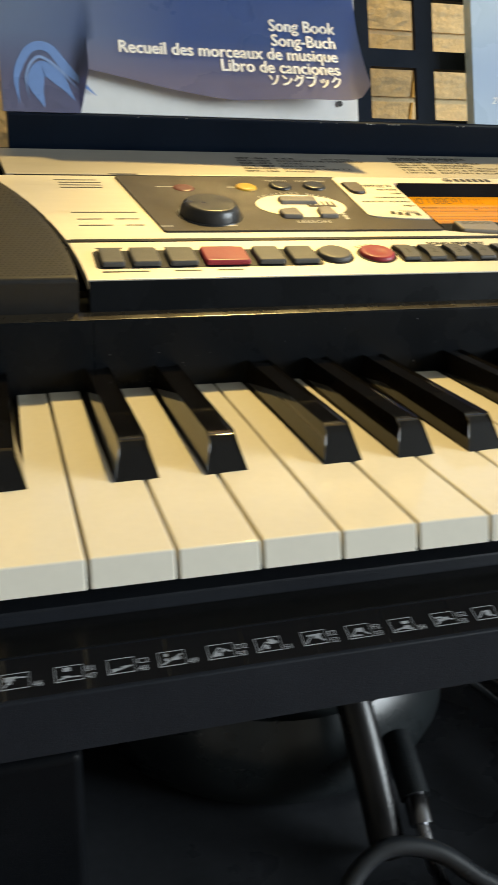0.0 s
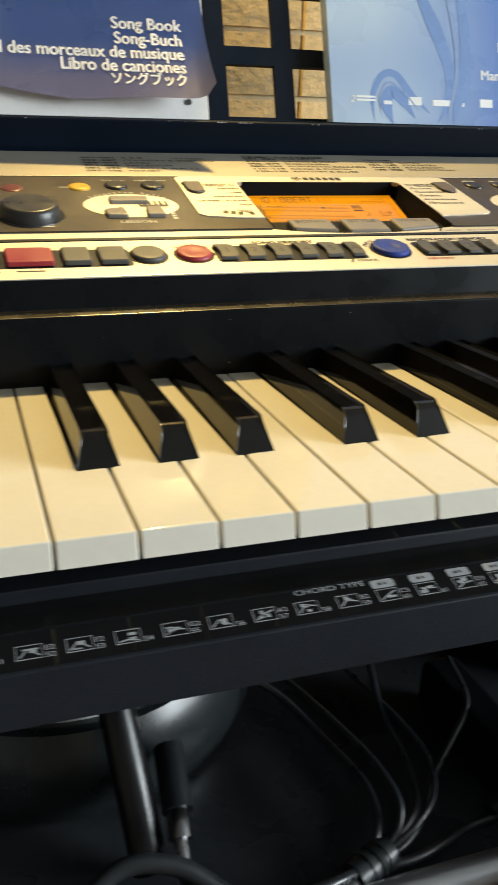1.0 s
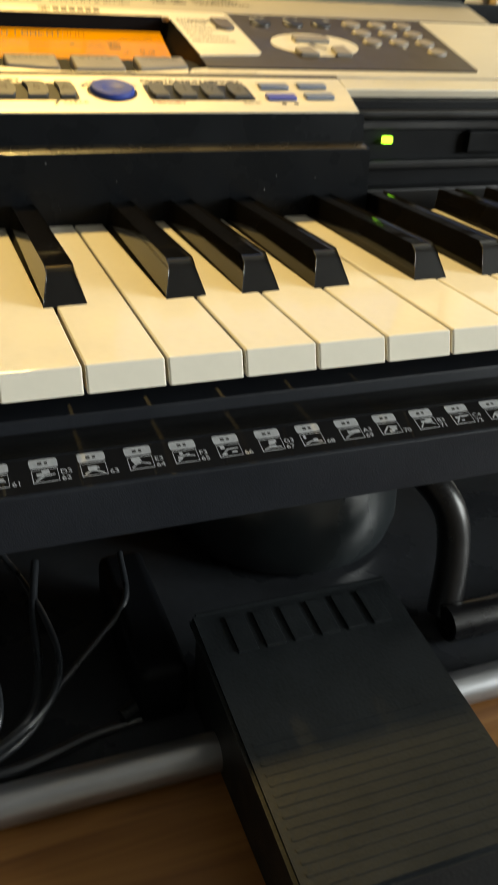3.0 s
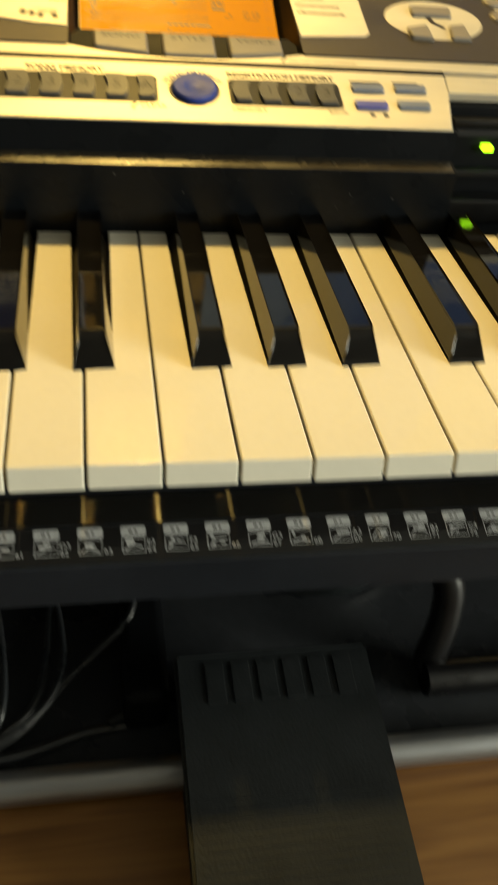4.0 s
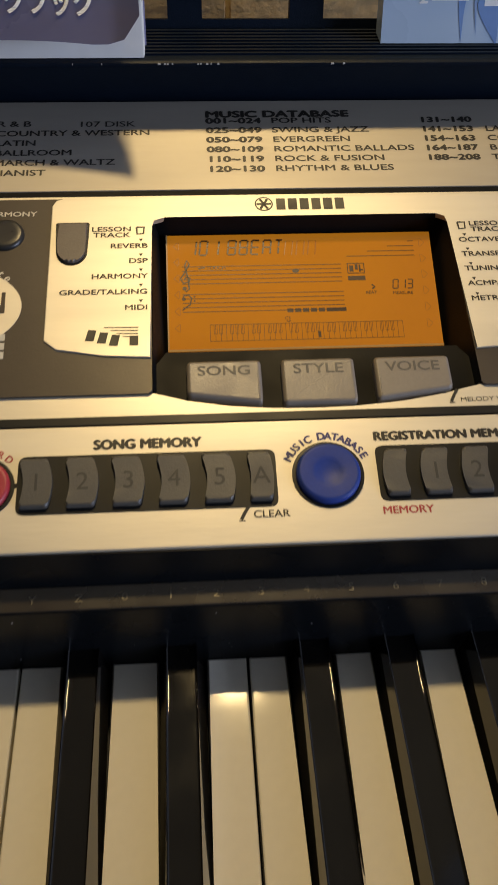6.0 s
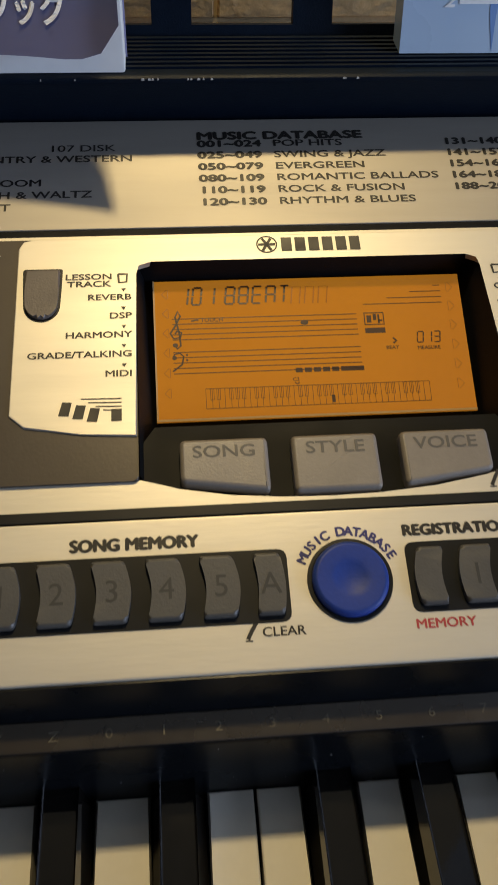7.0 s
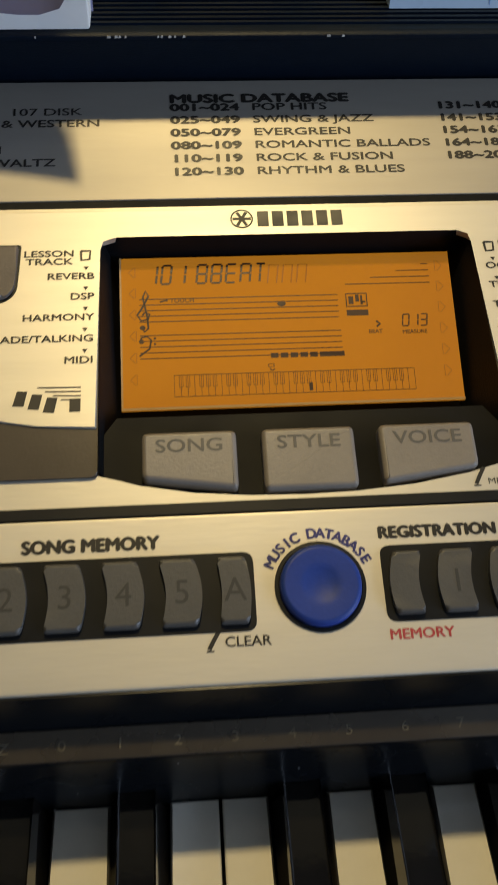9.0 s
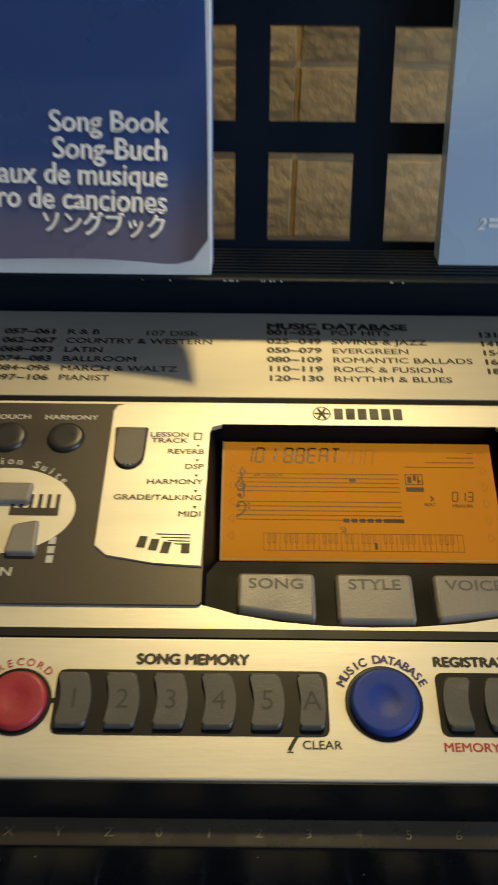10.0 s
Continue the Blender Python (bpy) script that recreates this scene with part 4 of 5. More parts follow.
def black_mesh():
    bm = bmesh.new()
    w, t = 0.0069, 0.0048
    sec = [(0.0478, -0.003, w), (0.0486, 0.0005, w), (0.0540, 0.0088, t), (0.0570, 0.0104, t - 0.0001), (0.150, 0.0084, t)]
    rows = [[bm.verts.new((-hw, y, z)) for y, z, hw in sec], [bm.verts.new((hw, y, z)) for y, z, hw in sec]]
    # sloping sides down to a flat foot
    foot = [[bm.verts.new((s * w, y, -0.003)) for y in (0.0478, 0.150)] for s in (-1, 1)]
    for v in (rows[0][0], rows[1][0]):
        v.co.z = -0.0029
    for i in range(len(sec) - 1):
        bm.faces.new((rows[0][i], rows[1][i], rows[1][i + 1], rows[0][i + 1]))
    for s in (0, 1):
        r = rows[s]
        bm.faces.new([foot[s][0], r[0], r[1], r[2], r[3], r[4], foot[s][1]] if s else [foot[s][1], r[4], r[3], r[2], r[1], r[0], foot[s][0]])
    bm.faces.new((rows[0][-1], rows[1][-1], foot[1][1], foot[0][1]))
    bmesh.ops.remove_doubles(bm, verts=bm.verts, dist=0.0002)
    es = [e for e in bm.edges if min(v.co.z for v in e.verts) > 0.0003 or (abs(e.verts[0].co.z - e.verts[1].co.z) > 0.004)]
    es = [e for e in es if len(e.link_faces) == 2 and e.calc_face_angle(0) > radians(20)]
    bmesh.ops.bevel(bm, geom=es, offset=0.0009, segments=3, affect="EDGES", profile=0.5)
    me = bpy.data.meshes.new("black_key")
    bmesh.ops.recalc_face_normals(bm, faces=bm.faces)
    bm.to_mesh(me)
    bm.free()
    me.materials.append(EBONY)
    soften(me, 40, 1e-4)
    return me


whites = {n: white_mesh(n) for n in (0, 1, 2, 3, 4, 5, 6, "last")}
blk = black_mesh()
SLOPE = radians(-1.0)   # the keys fall slightly towards the back
for i in range(36):
    note = "last" if i == 35 else i % 7
    ob = new("white_key", whites[note])
    ob.location = ((i - 18) * KEY, 0, KZ + 0.0003 + random.uniform(-0.00012, 0.00012))
    ob.rotation_euler = (SLOPE + random.uniform(-0.0008, 0.0008), random.uniform(-0.0008, 0.0008), random.uniform(-0.0008, 0.0008))
    link_part(ob, board)
    if note in OFF:
        ob = new("black_key", blk)
        ob.location = ((i + 1 - 18) * KEY + OFF[note], 0, KZ + 0.0003 + random.uniform(-0.0002, 0.0002))
        ob.rotation_euler = (SLOPE, 0, random.uniform(-0.002, 0.002))
        link_part(ob, board)

# ---- printed voice and drum labels on the label face below the keys ----
face_slope = math.atan2(0.0026, 0.0098)
FM = Matrix.Translation((0, -0.0090, 0.76990)) @ Matrix.Rotation(face_slope, 4, "X") @ Matrix.Diagonal((0.001, 0.001, 0.001, 1))
bm = bmesh.new()
prism(bm, rect(-424, 424, -3.0, 10.0), -0.1, 0.04, FM)
part("label_strip", bm, SHEET, board, "glossy black strip of printed labels")
bm = bmesh.new()
extrude_x(bm, [(0.0012, 0.7726), (0.0012, 0.7730), (0.0152, 0.7729), (0.0152, 0.7726)], -0.424, 0.424)
part("label_shelf", bm, mat("satin_black_shelf", (0.010, 0.010, 0.010), 0.2, 0, 0.2, 60, rough_vary=0.04, spec=0.8), board, "glossy black shelf between labels and keys")
NAMES = "C C D D E F F G G A A B".split()
rnd = random.Random(4)
for n in range(41, 84):
    u = -77.7 + (n - 61) * 13.66
    sharp = n % 12 in (1, 3, 6, 8, 10)
    bm = bmesh.new()
    stroke(bm, [(u + 0.4, 0.4), (u + 7.6, 0.4), (u + 7.6, 5.2), (u + 0.4, 5.2), (u + 0.4, 0.15)], 0.32, 0.1, FM)
    for k in range(3):
        a, b = rnd.uniform(1.2, 4.6), rnd.uniform(1.0, 3.6)
        quad(bm, u + a, u + a + rnd.uniform(0.8, 2.6), b, b + rnd.uniform(0.5, 1.5), 0.1 + 0.01 * k, FM)
    stroke(bm, [(u + 1.2, 1.0), (u + 3.5, rnd.uniform(1.5, 4.0)), (u + 6.8, rnd.uniform(0.8, 4.4))], 0.5, 0.15, FM)
    if n >= 60:
        prism(bm, round_poly(rect(u, u + 8.0, 5.9, 9.4), 0.8, 2), 0.05, 0.12, FM)
    text_verts(bm, str(n), FM @ Matrix.Translation((u + 8.2, 0.2, 0.1)), 2.5, "LEFT", 0.03, 1.1)
    if not sharp:
        text_verts(bm, NAMES[n % 12] + str(n // 12 - 2), FM @ Matrix.Translation((u + 8.2, 2.7, 0.1)), 2.5, "LEFT", 0.03, 1.1)
    lab = part("printed_label", bm, INK_WHITE, board, smooth=False)
    if n >= 60:
        bm = bmesh.new()
        quad(bm, u + 2.4, u + 3.6, 7.1, 8.2, 0.14, FM)
        quad(bm, u + 4.3, u + 5.2, 7.1, 8.2, 0.14, FM)
        part("tag_mark", bm, INK, lab, smooth=False)
bm = bmesh.new()
text_verts(bm, "CHORD TYPE", FM @ Matrix.Translation((-117, 8.0, 0.1)), 2.9, "LEFT", 0.03, 1.35)
part("lettering", bm, INK_WHITE, board, smooth=False)
# small letters along the fallboard ledge
bm = bmesh.new()
EM = Matrix.Translation((0, 0.1510, 0.82735)) @ Matrix.Rotation(radians(10), 4, "X") @ Matrix.Diagonal((0.001, 0.001, 0.001, 1))
for k, ch in enumerate("PQRSTUVWXYZ0123456789"):
    text_verts(bm, ch, EM @ Matrix.Translation((-206 + 13.3 * k, 0, 0.05)), 3.4, "CENTER", 0.02, 1.2)
part("lettering", bm, mat("faint_foil_print", (0.17, 0.155, 0.12), 0.36, 0.7, 0.1, 100), board, "faint letters along the ledge", smooth=False)

# ---- music rack ----
rack = thing("music_rack", (0, 0.345, 0.8800), "dark blue-black plastic music rack with square holes", "music rack")
LEAN = 18
bm = bmesh.new()
extrude_x(bm, [(0.3385, 0.8800), (0.3345, 0.8880), (0.3262, 0.9000), (0.3260, 0.9016), (0.3275, 0.9026), (0.3530, 0.9020), (0.3560, 0.8990), (0.3540, 0.8800)], -0.262, 0.275)
part("ledge", bm, RACK, rack)
bm = bmesh.new()
for k in range(8):
    y = 0.3310 + 0.0028 * k
    z = 0.9026 - (y - 0.3275) * 0.0235
    box(bm, -0.258, 0.271, y - 0.0006, y + 0.0006, z - 0.001, z + 0.0007)
part("rib", bm, RACK, rack)
# worn chips along the front lip, and lint on the fallboard
bm = bmesh.new()
rnd = random.Random(11)
for a, b, n in ((-0.0475, -0.0415, 7), (-0.0330, -0.0255, 8), (0.012, 0.020, 4), (-0.19, 0.2, 10)):
    for _ in range(n):
        x = rnd.uniform(a, b)
        w = rnd.uniform(0.0002, 0.0009)
        prism(bm, [(x, -0.0003), (x + w, -0.0002), (x + 0.8 * w, 0.0003), (x + 0.2 * w, 0.0004)], 0.0, 0.00012, Matrix.Translation((0, 0.32602, 0.9014)) @ Matrix.Rotation(radians(80), 4, "X"))
tagged(part("worn_chip", bm, mat("bare_plastic_chip", (0.5, 0.48, 0.45), 0.6, 0, 0.1, 300), rack, "pale worn chips in the edge", smooth=False), kind="stuff")
bm = bmesh.new()
for _ in range(70):
    x, q = rnd.uniform(-0.24, 0.11), rnd.uniform(0, 1)
    w = rnd.choice((0.00012, 0.00016, 0.0002, 0.0004))
    m = Matrix.Translation((x, 0.1452 + 0.0032 * q, 0.7885 + 0.0370 * q)) @ Matrix.Rotation(radians(86), 4, "X")
    prism(bm, [(0, 0), (w, 0.2 * w), (w * 0.9, w), (0.1 * w, 0.8 * w)], 0.00003, 0.0001, m)
tagged(part("lint", bm, mat("pale_lint", (0.5, 0.5, 0.5), 0.8, 0, 0.1, 300), board, "specks of pale lint", smooth=False), kind="stuff")
RM = Matrix.Translation((0, 0.3538, 0.9003)) @ Matrix.Rotation(radians(-LEAN), 4, "X")
# slab with holes, in the rack's own plane: x across, z up the lean
bm = bmesh.new()
PITCH, HOLE, TH = 0.0462, 0.0332, 0.004
cols = [-0.0302 + PITCH * k for k in range(-5, 6)]
xs, zs = [-0.262], []
for c in cols:
    if c > -0.262 and c + HOLE < 0.268:
        xs += [c, c + HOLE]
xs.append(0.275)
zs = [0.0]
for k in range(4):
    zs += [0.0046 + 0.0447 * k, 0.0046 + 0.0447 * k + HOLE]
zs.append(0.212)
grid = {}


def gv(i, j, s):
    if (i, j, s) not in grid:
        grid[i, j, s] = bm.verts.new(RM @ Vector((xs[i], s * TH, zs[j])))
    return grid[i, j, s]


solid = lambda i, j: 0 <= i < len(xs) - 1 and 0 <= j < len(zs) - 1 and not (i % 2 == 1 and j % 2 == 1)
for i in range(len(xs) - 1):
    for j in range(len(zs) - 1):
        if not solid(i, j):
            continue
        for s in (0, 1):
            bm.faces.new((gv(i, j, s), gv(i + 1, j, s), gv(i + 1, j + 1, s), gv(i, j + 1, s)))
        for (ni, nj), (p, q) in (((i - 1, j), ((i, j), (i, j + 1))), ((i + 1, j), ((i + 1, j), (i + 1, j + 1))), ((i, j - 1), ((i, j), (i + 1, j))), ((i, j + 1), ((i, j + 1), (i + 1, j + 1)))):
            if not solid(ni, nj):
                bm.faces.new((gv(*p, 0), gv(*q, 0), gv(*q, 1), gv(*p, 1)))
es = [e for e in bm.edges if len(e.link_faces) == 2 and e.calc_face_angle(0) > 1.0]
bmesh.ops.bevel(bm, geom=es, offset=0.0009, segments=2, affect="EDGES", profile=0.5)
part("back_plate", bm, RACK, rack, "lattice back with square holes")

# ---- books ----
def book(name, label, x0, x1, thick, height, cover, base_y, base_z, curl=False):
    e = thing(name, ((x0 + x1) / 2, base_y, base_z), label, "book")
    level = Matrix.Identity(4)
    level[2][1] = math.tan(radians(LEAN))
    bmx = Matrix.Translation((0, base_y, base_z)) @ Matrix.Rotation(radians(-LEAN), 4, "X") @ level
    bm = bmesh.new()
    box(bm, x0 + 0.0015, x1 - 0.0005, -thick + 0.0006, -0.0006, 0.0, height, 0.0007, 2, bmx)
    part("page_block", bm, PAGES if not curl else PAPER, e, "white page block")
    bm = bmesh.new()
    box(bm, x0, x1, -0.0005, 0.0, 0.0, height, 0.0, 2, bmx)
    part("back_cover", bm, cover, e)
    return e, bmx


YB = 0.3430
manual, MM = book("manual", "blue printed owner's manual standing on the rack", 0.0355, 0.2585, 0.0085, 0.297, COVER_B, YB + 0.0040, 0.9032)
bm = bmesh.new()
nx, nz = 10, 14
g = [[bm.verts.new(MM @ Vector((0.0355 + 0.223 * i / nx, -0.0086 - 0.0002 * math.sin(3.1 * i / nx), 0.297 * j / nz))) for j in range(nz + 1)] for i in range(nx + 1)]
for i in range(nx):
    for j in range(nz):
        bm.faces.new((g[i][j], g[i + 1][j], g[i + 1][j + 1], g[i][j + 1]))
for j in range(nz):
    a, b = g[0][j], g[0][j + 1]
    c, d = bm.verts.new(MM @ Vector((0.0353, 0.0, 0.297 * j / nz))), bm.verts.new(MM @ Vector((0.0353, 0.0, 0.297 * (j + 1) / nz)))
    bm.faces.new((a, b, d, c))
bmesh.ops.remove_doubles(bm, verts=bm.verts, dist=1e-5)
cov = part("front_cover", bm, COVER_B, manual, "glossy blue cover with a pale swirl")
TMB = MM @ Matrix.Translation((-0.005, -0.00895, 0)) @ Matrix.Rotation(radians(90), 4, "X")
SWIRL_MID = mat("cover_mid_blue", (0.16, 0.28, 0.56), 0.3, 0, 0.06, 40, coat=0.4)
SWIRL_PALE = mat("cover_pale_blue", (0.22, 0.33, 0.57), 0.3, 0, 0.06, 40, coat=0.4)


def swirl(cover, m, off, h, big=True):
    """Ribbons of the printed swirl, alike on both covers."""
    for i, (material, label, sets) in enumerate(((SWIRL_MID, "mid-blue printed swirl", (
            ([(0.0705, 0.004), (0.0700, 0.020), (0.0775, 0.034), (0.0880, 0.035), (0.0985, 0.023), (0.1130, 0.010)], 0.0035, 0.006),
            ([(0.0840, 0.003), (0.0800, 0.016), (0.0840, 0.024), (0.0930, 0.018), (0.1010, 0.007)], 0.010, 0.006),
            ([(0.0980, 0.110), (0.1180, 0.070), (0.1290, 0.040), (0.1270, 0.018), (0.1180, 0.004)], 0.012, 0.005),
            ([(0.1350, 0.120), (0.1420, 0.070), (0.1400, 0.035), (0.1300, 0.004)], 0.006, 0.010))),
            (SWIRL_PALE, "pale printed swirl", (
            ([(0.0760, 0.006), (0.0750, 0.020), (0.0820, 0.030), (0.0930, 0.024), (0.1040, 0.012)], 0.0012, 0.002),
            ([(0.1220, 0.120), (0.1330, 0.070), (0.1345, 0.036), (0.1250, 0.006)], 0.0016, 0.004))))):
        bm = bmesh.new()
        for k, (pts, w0, w1) in enumerate(sets if big else sets[:2] if i == 0 else sets[:1]):
            ribbon(bm, [(u + off, v) for u, v in pts], w0, w1, h + 0.00004 * (k + 4 * i), m)
        part("printed_swirl", bm, material, cover, label, smooth=False)


swirl(cov, TMB @ Matrix.Translation((0, -0.003, 0)), 0.0, -0.0001)
WHITE_INK = mat("white_cover_print", (0.78, 0.79, 0.80), 0.45, 0, 0.05, 100)
bm = bmesh.new()
for k, t in enumerate(("Owner's Manual", "Bedienungsanleitung", "Mode d'emploi", "Manual de instrucciones")):
    text_verts(bm, t, TMB @ Matrix.Translation((0.2430, 0.0600 - 0.0096 * k, 0)), 0.0092, "RIGHT", 0.0003)
for k in range(9):
    u = 0.078 + 0.0185 * k
    quad(bm, u, u + 0.006 + 0.008 * ((k * 7) % 3) / 2, 0.0125, 0.0125 + 0.0025 + 0.003 * ((k * 5) % 3) / 2, 0, TMB)
text_verts(bm, "2", TMB @ Matrix.Translation((0.0535, 0.0135, 0)), 0.006, "LEFT", 0.0002, 1.1, 0.3)
for k in range(2):
    quad(bm, 0.0582, 0.072, 0.0165 - 0.0022 * k, 0.0178 - 0.0022 * k, 0, TMB)
text_verts(bm, "Español", TMB @ Matrix.Translation((0.2585, 0.036, 0)) @ Matrix.Rotation(radians(90), 4, "Z"), 0.0075, "LEFT", 0.0001)
part("lettering", bm, WHITE_INK, cov, "white lettering", smooth=False)

song, SM = book("song_book", "worn blue song book with a curled cover corner on the rack", -0.2640, -0.0510, 0.0105, 0.297, COVER_A, YB - 0.0050, 0.9026, True)
bm = bmesh.new()
nx, nz = 40, 44
cx0, cx1 = -0.2640, -0.0532


def curl_at(s, t):
    """Lower edge of the torn cover and its forward curl."""
    low = 0.0 if s < 0.205 else 0.0235 - 0.0125 * min(1, (s - 0.205) / 0.42) + 0.0015 * math.sin(9 * s)
    if s > 0.925:
        low += 0.0105 * (1 - math.sqrt(max(0.0, 1 - ((s - 0.925) / 0.075) ** 2)))
    z = low + (0.297 - low) * t ** 1.25
    lift = (0.0 if s < 0.205 else 1.0) * max(0.0, 1 - (z - low) / 0.055) ** 2
    return z, 0.0007 + (0.006 + 0.013 * s ** 3) * lift


g = []
for i in range(nx + 1):
    s = i / nx
    g.append([bm.verts.new(SM @ Vector((cx0 + (cx1 - cx0) * s + 0.0015 * (s ** 4) * max(0, 1 - 3 * j / nz), -0.0105 - curl_at(s, j / nz)[1], curl_at(s, j / nz)[0]))) for j in range(nz + 1)])
for i in range(nx):
    for j in range(nz):
        bm.faces.new((g[i][j], g[i + 1][j], g[i + 1][j + 1], g[i][j + 1]))
bmesh.ops.solidify(bm, geom=bm.faces[:], thickness=0.0003)
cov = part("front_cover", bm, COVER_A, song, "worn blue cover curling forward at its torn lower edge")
bm = bmesh.new()


def song_text(t, u, v, size, bold):
    tmp = bmesh.new()
    text_verts(tmp, t, Matrix.Identity(4), size, "RIGHT", bold)
    vmap = {}
    for vt in tmp.verts:
        x, y = vt.co.x + u, vt.co.y + v
        s = (x - cx0) / (cx1 - cx0)
        best = min((abs(curl_at(s, k / 200)[0] - y), k) for k in range(120))[1]
        vmap[vt] = bm.verts.new(SM @ Vector((x, -0.0105 - curl_at(s, best / 200)[1] - 0.00045, y)))
    for f in tmp.faces:
        bm.faces.new([vmap[q] for q in f.verts])
    tmp.free()


for t, v, sz in (("Song Book", 0.0540, 0.0096), ("Song-Buch", 0.0454, 0.0096), ("Recueil des morceaux de musique", 0.0373, 0.0096), ("Libro de canciones", 0.0296, 0.0096), ("ソングブック", 0.0226, 0.0076)):
    song_text(t, -0.0665, v - 0.0026, sz, 0.0003)
part("lettering", bm, WHITE_INK, cov, "white and cream lettering", smooth=False)
swirl(cov, SM @ Matrix.Translation((0, -0.0114, 0)) @ Matrix.Rotation(radians(90), 4, "X"), -0.3255, 0.0, False)
bm = bmesh.new()
disc(bm, -0.0640, 0.0105, 0.0018, 0.0018, 0.0, SM @ Matrix.Translation((0, -0.0109, 0)) @ Matrix.Rotation(radians(90), 4, "X"))
part("page_mark", bm, ENGRAVE, song, smooth=False)

# ---- stand under the keyboard ----
stand = thing("keyboard_stand", (-0.05, 0.05, DESK), "black tubular keyboard stand with a grey front bar", "stand")
bm = bmesh.new()
tube(bm, [(-0.60, -0.0375, DESK + 0.0064), (0.60, -0.0375, DESK + 0.0064)], 0.0062, 20, 0)
part("front_bar", bm, STEEL, stand, "brushed grey metal front bar")
for x, dx in ((-0.168, 0.012), (0.095, -0.012)):
    bm = bmesh.new()
    if x < 0:
        tube(bm, [(x - 0.006, 0.040, 0.7500), (x - 0.002, 0.028, 0.730), (x + 0.001, 0.010, 0.706), (x + 0.004, -0.006, DESK + 0.008)], 0.0062, 14)
    else:
        tube(bm, [(0.062, 0.045, 0.7500), (0.078, 0.030, 0.738), (0.092, 0.014, 0.722), (0.094, 0.006, 0.704), (0.089, -0.002, DESK + 0.008)], 0.0065, 14)
    part("leg", bm, TUBE_BLACK, stand)
for x0, x1 in ((0.085, 0.60),):
    bm = bmesh.new()
    tube(bm, [(x0, -0.010, DESK + 0.0102), (x1, -0.010, DESK + 0.0102)], 0.007, 14, 0)
    part("rear_bar", bm, TUBE_BLACK, stand)
for sx in (-0.44, 0.44):
    bm = bmesh.new()
    tube(bm, [(sx, 0.30, 0.7500), (sx, 0.30, MAT)], 0.011, 14, 0)
    tube(bm, [(sx, 0.02, 0.7500), (sx, 0.02, MAT)], 0.011, 14, 0)
    part("leg", bm, TUBE_BLACK, stand)

# ---- foot pedal lying on the desk ----
pedal = thing("foot_pedal", (0.018, -0.06, DESK), "black rubber-topped foot pedal lying on the desk", "pedal")
bm = bmesh.new()
extrude_x(bm, [(-0.1070, DESK + 0.0002), (-0.0115, DESK + 0.0002), (-0.0115, 0.7085), (-0.1070, 0.6985)], -0.0165, 0.0520)
bmesh.ops.bevel(bm, geom=bm.edges[:], offset=0.0012, segments=2, affect="EDGES")
part("base", bm, RUBBER, pedal)
bm = bmesh.new()
extrude_x(bm, [(-0.1085, 0.6990), (-0.0105, 0.7090), (-0.0105, 0.7128), (-0.1085, 0.7025)], -0.0185, 0.0540)
bmesh.ops.bevel(bm, geom=bm.edges[:], offset=0.0012, segments=2, affect="EDGES")
plate = part("tread_plate", bm, RUBBER, pedal)
tilt = math.atan2(0.0103, 0.098)
TM = Matrix.Translation((0.018, -0.0105, 0.7128)) @ Matrix.Rotation(tilt, 4, "X")
bm = bmesh.new()
for k in range(6):
    u = -0.0225 + 0.0095 * k
    box(bm, u - 0.0034, u + 0.0034, -0.0195, -0.0045, -0.0005, 0.0009, 0.0004, 2, TM)
part("raised_mark", bm, RUBBER, plate, "row of raised bars")
bm = bmesh.new()
for k in range(14):
    v = -0.052 - 0.0032 * k
    box(bm, -0.033, 0.033, v - 0.0005, v + 0.0005, -0.0004, 0.00022, 0.0, 2, TM)
box(bm, -0.0345, 0.0345, -0.0014, -0.0002, -0.0005, 0.0007, 0.0002, 2, TM)
tagged(part("tread_rib", bm, RUBBER, plate), kind="stuff")

# ---- bowls, adapter, plug and cables under the keyboard ----
def tin(x, y, wide=1.0):
    e = thing("round_tin", (x, y, MAT), "glossy black round tin with a white lid on the desk mat", "tin")
    m = Matrix.Translation((x, y, MAT)) @ Matrix.Diagonal((wide, wide, 1, 1))
    bm = bmesh.new()
    lathe(bm, [(0, 0.0003), (0.066, 0.0003), (0.074, 0.003), (0.0775, 0.012), (0.0765, 0.024), (0.0720, 0.033), (0.0700, 0.0365), (0.0655, 0.0372), (0, 0.0372)], m, 64)
    part("body", bm, BOWL, e)
    bm = bmesh.new()
    lathe(bm, [(0.0645, 0.0373), (0.0650, 0.0385), (0.0640, 0.0392), (0.03, 0.0398), (0, 0.0400)], m, 64)
    part("lid", bm, ENAMEL, e, "white enamel lid")


tin(-0.178, 0.098)
tin(0.056, 0.088, 0.68)
adapter = thing("power_adapter", (-0.03, 0.03, DESK), "black plastic power adapter lying on the desk", "adapter")
bm = bmesh.new()
box(bm, -0.0370, -0.0195, -0.018, 0.050, MAT, DESK + 0.026, 0.004, 3)
part("shell", bm, BLACK, adapter)
bm = bmesh.new()
tube(bm, [(-0.0365, -0.013, 0.6800), (-0.0420, -0.0150, 0.6785)], 0.0028, 12, 0)
part("cord_grommet", bm, RUBBER, adapter)
box_ = thing("cable_box", (-0.30, 0.03, DESK), "black plastic box standing under the keyboard", "box")
bm = bmesh.new()
box(bm, -0.42, -0.262, 0.0, 0.12, MAT, DESK + 0.066, 0.003, 3)
part("shell", bm, BLACK, box_)

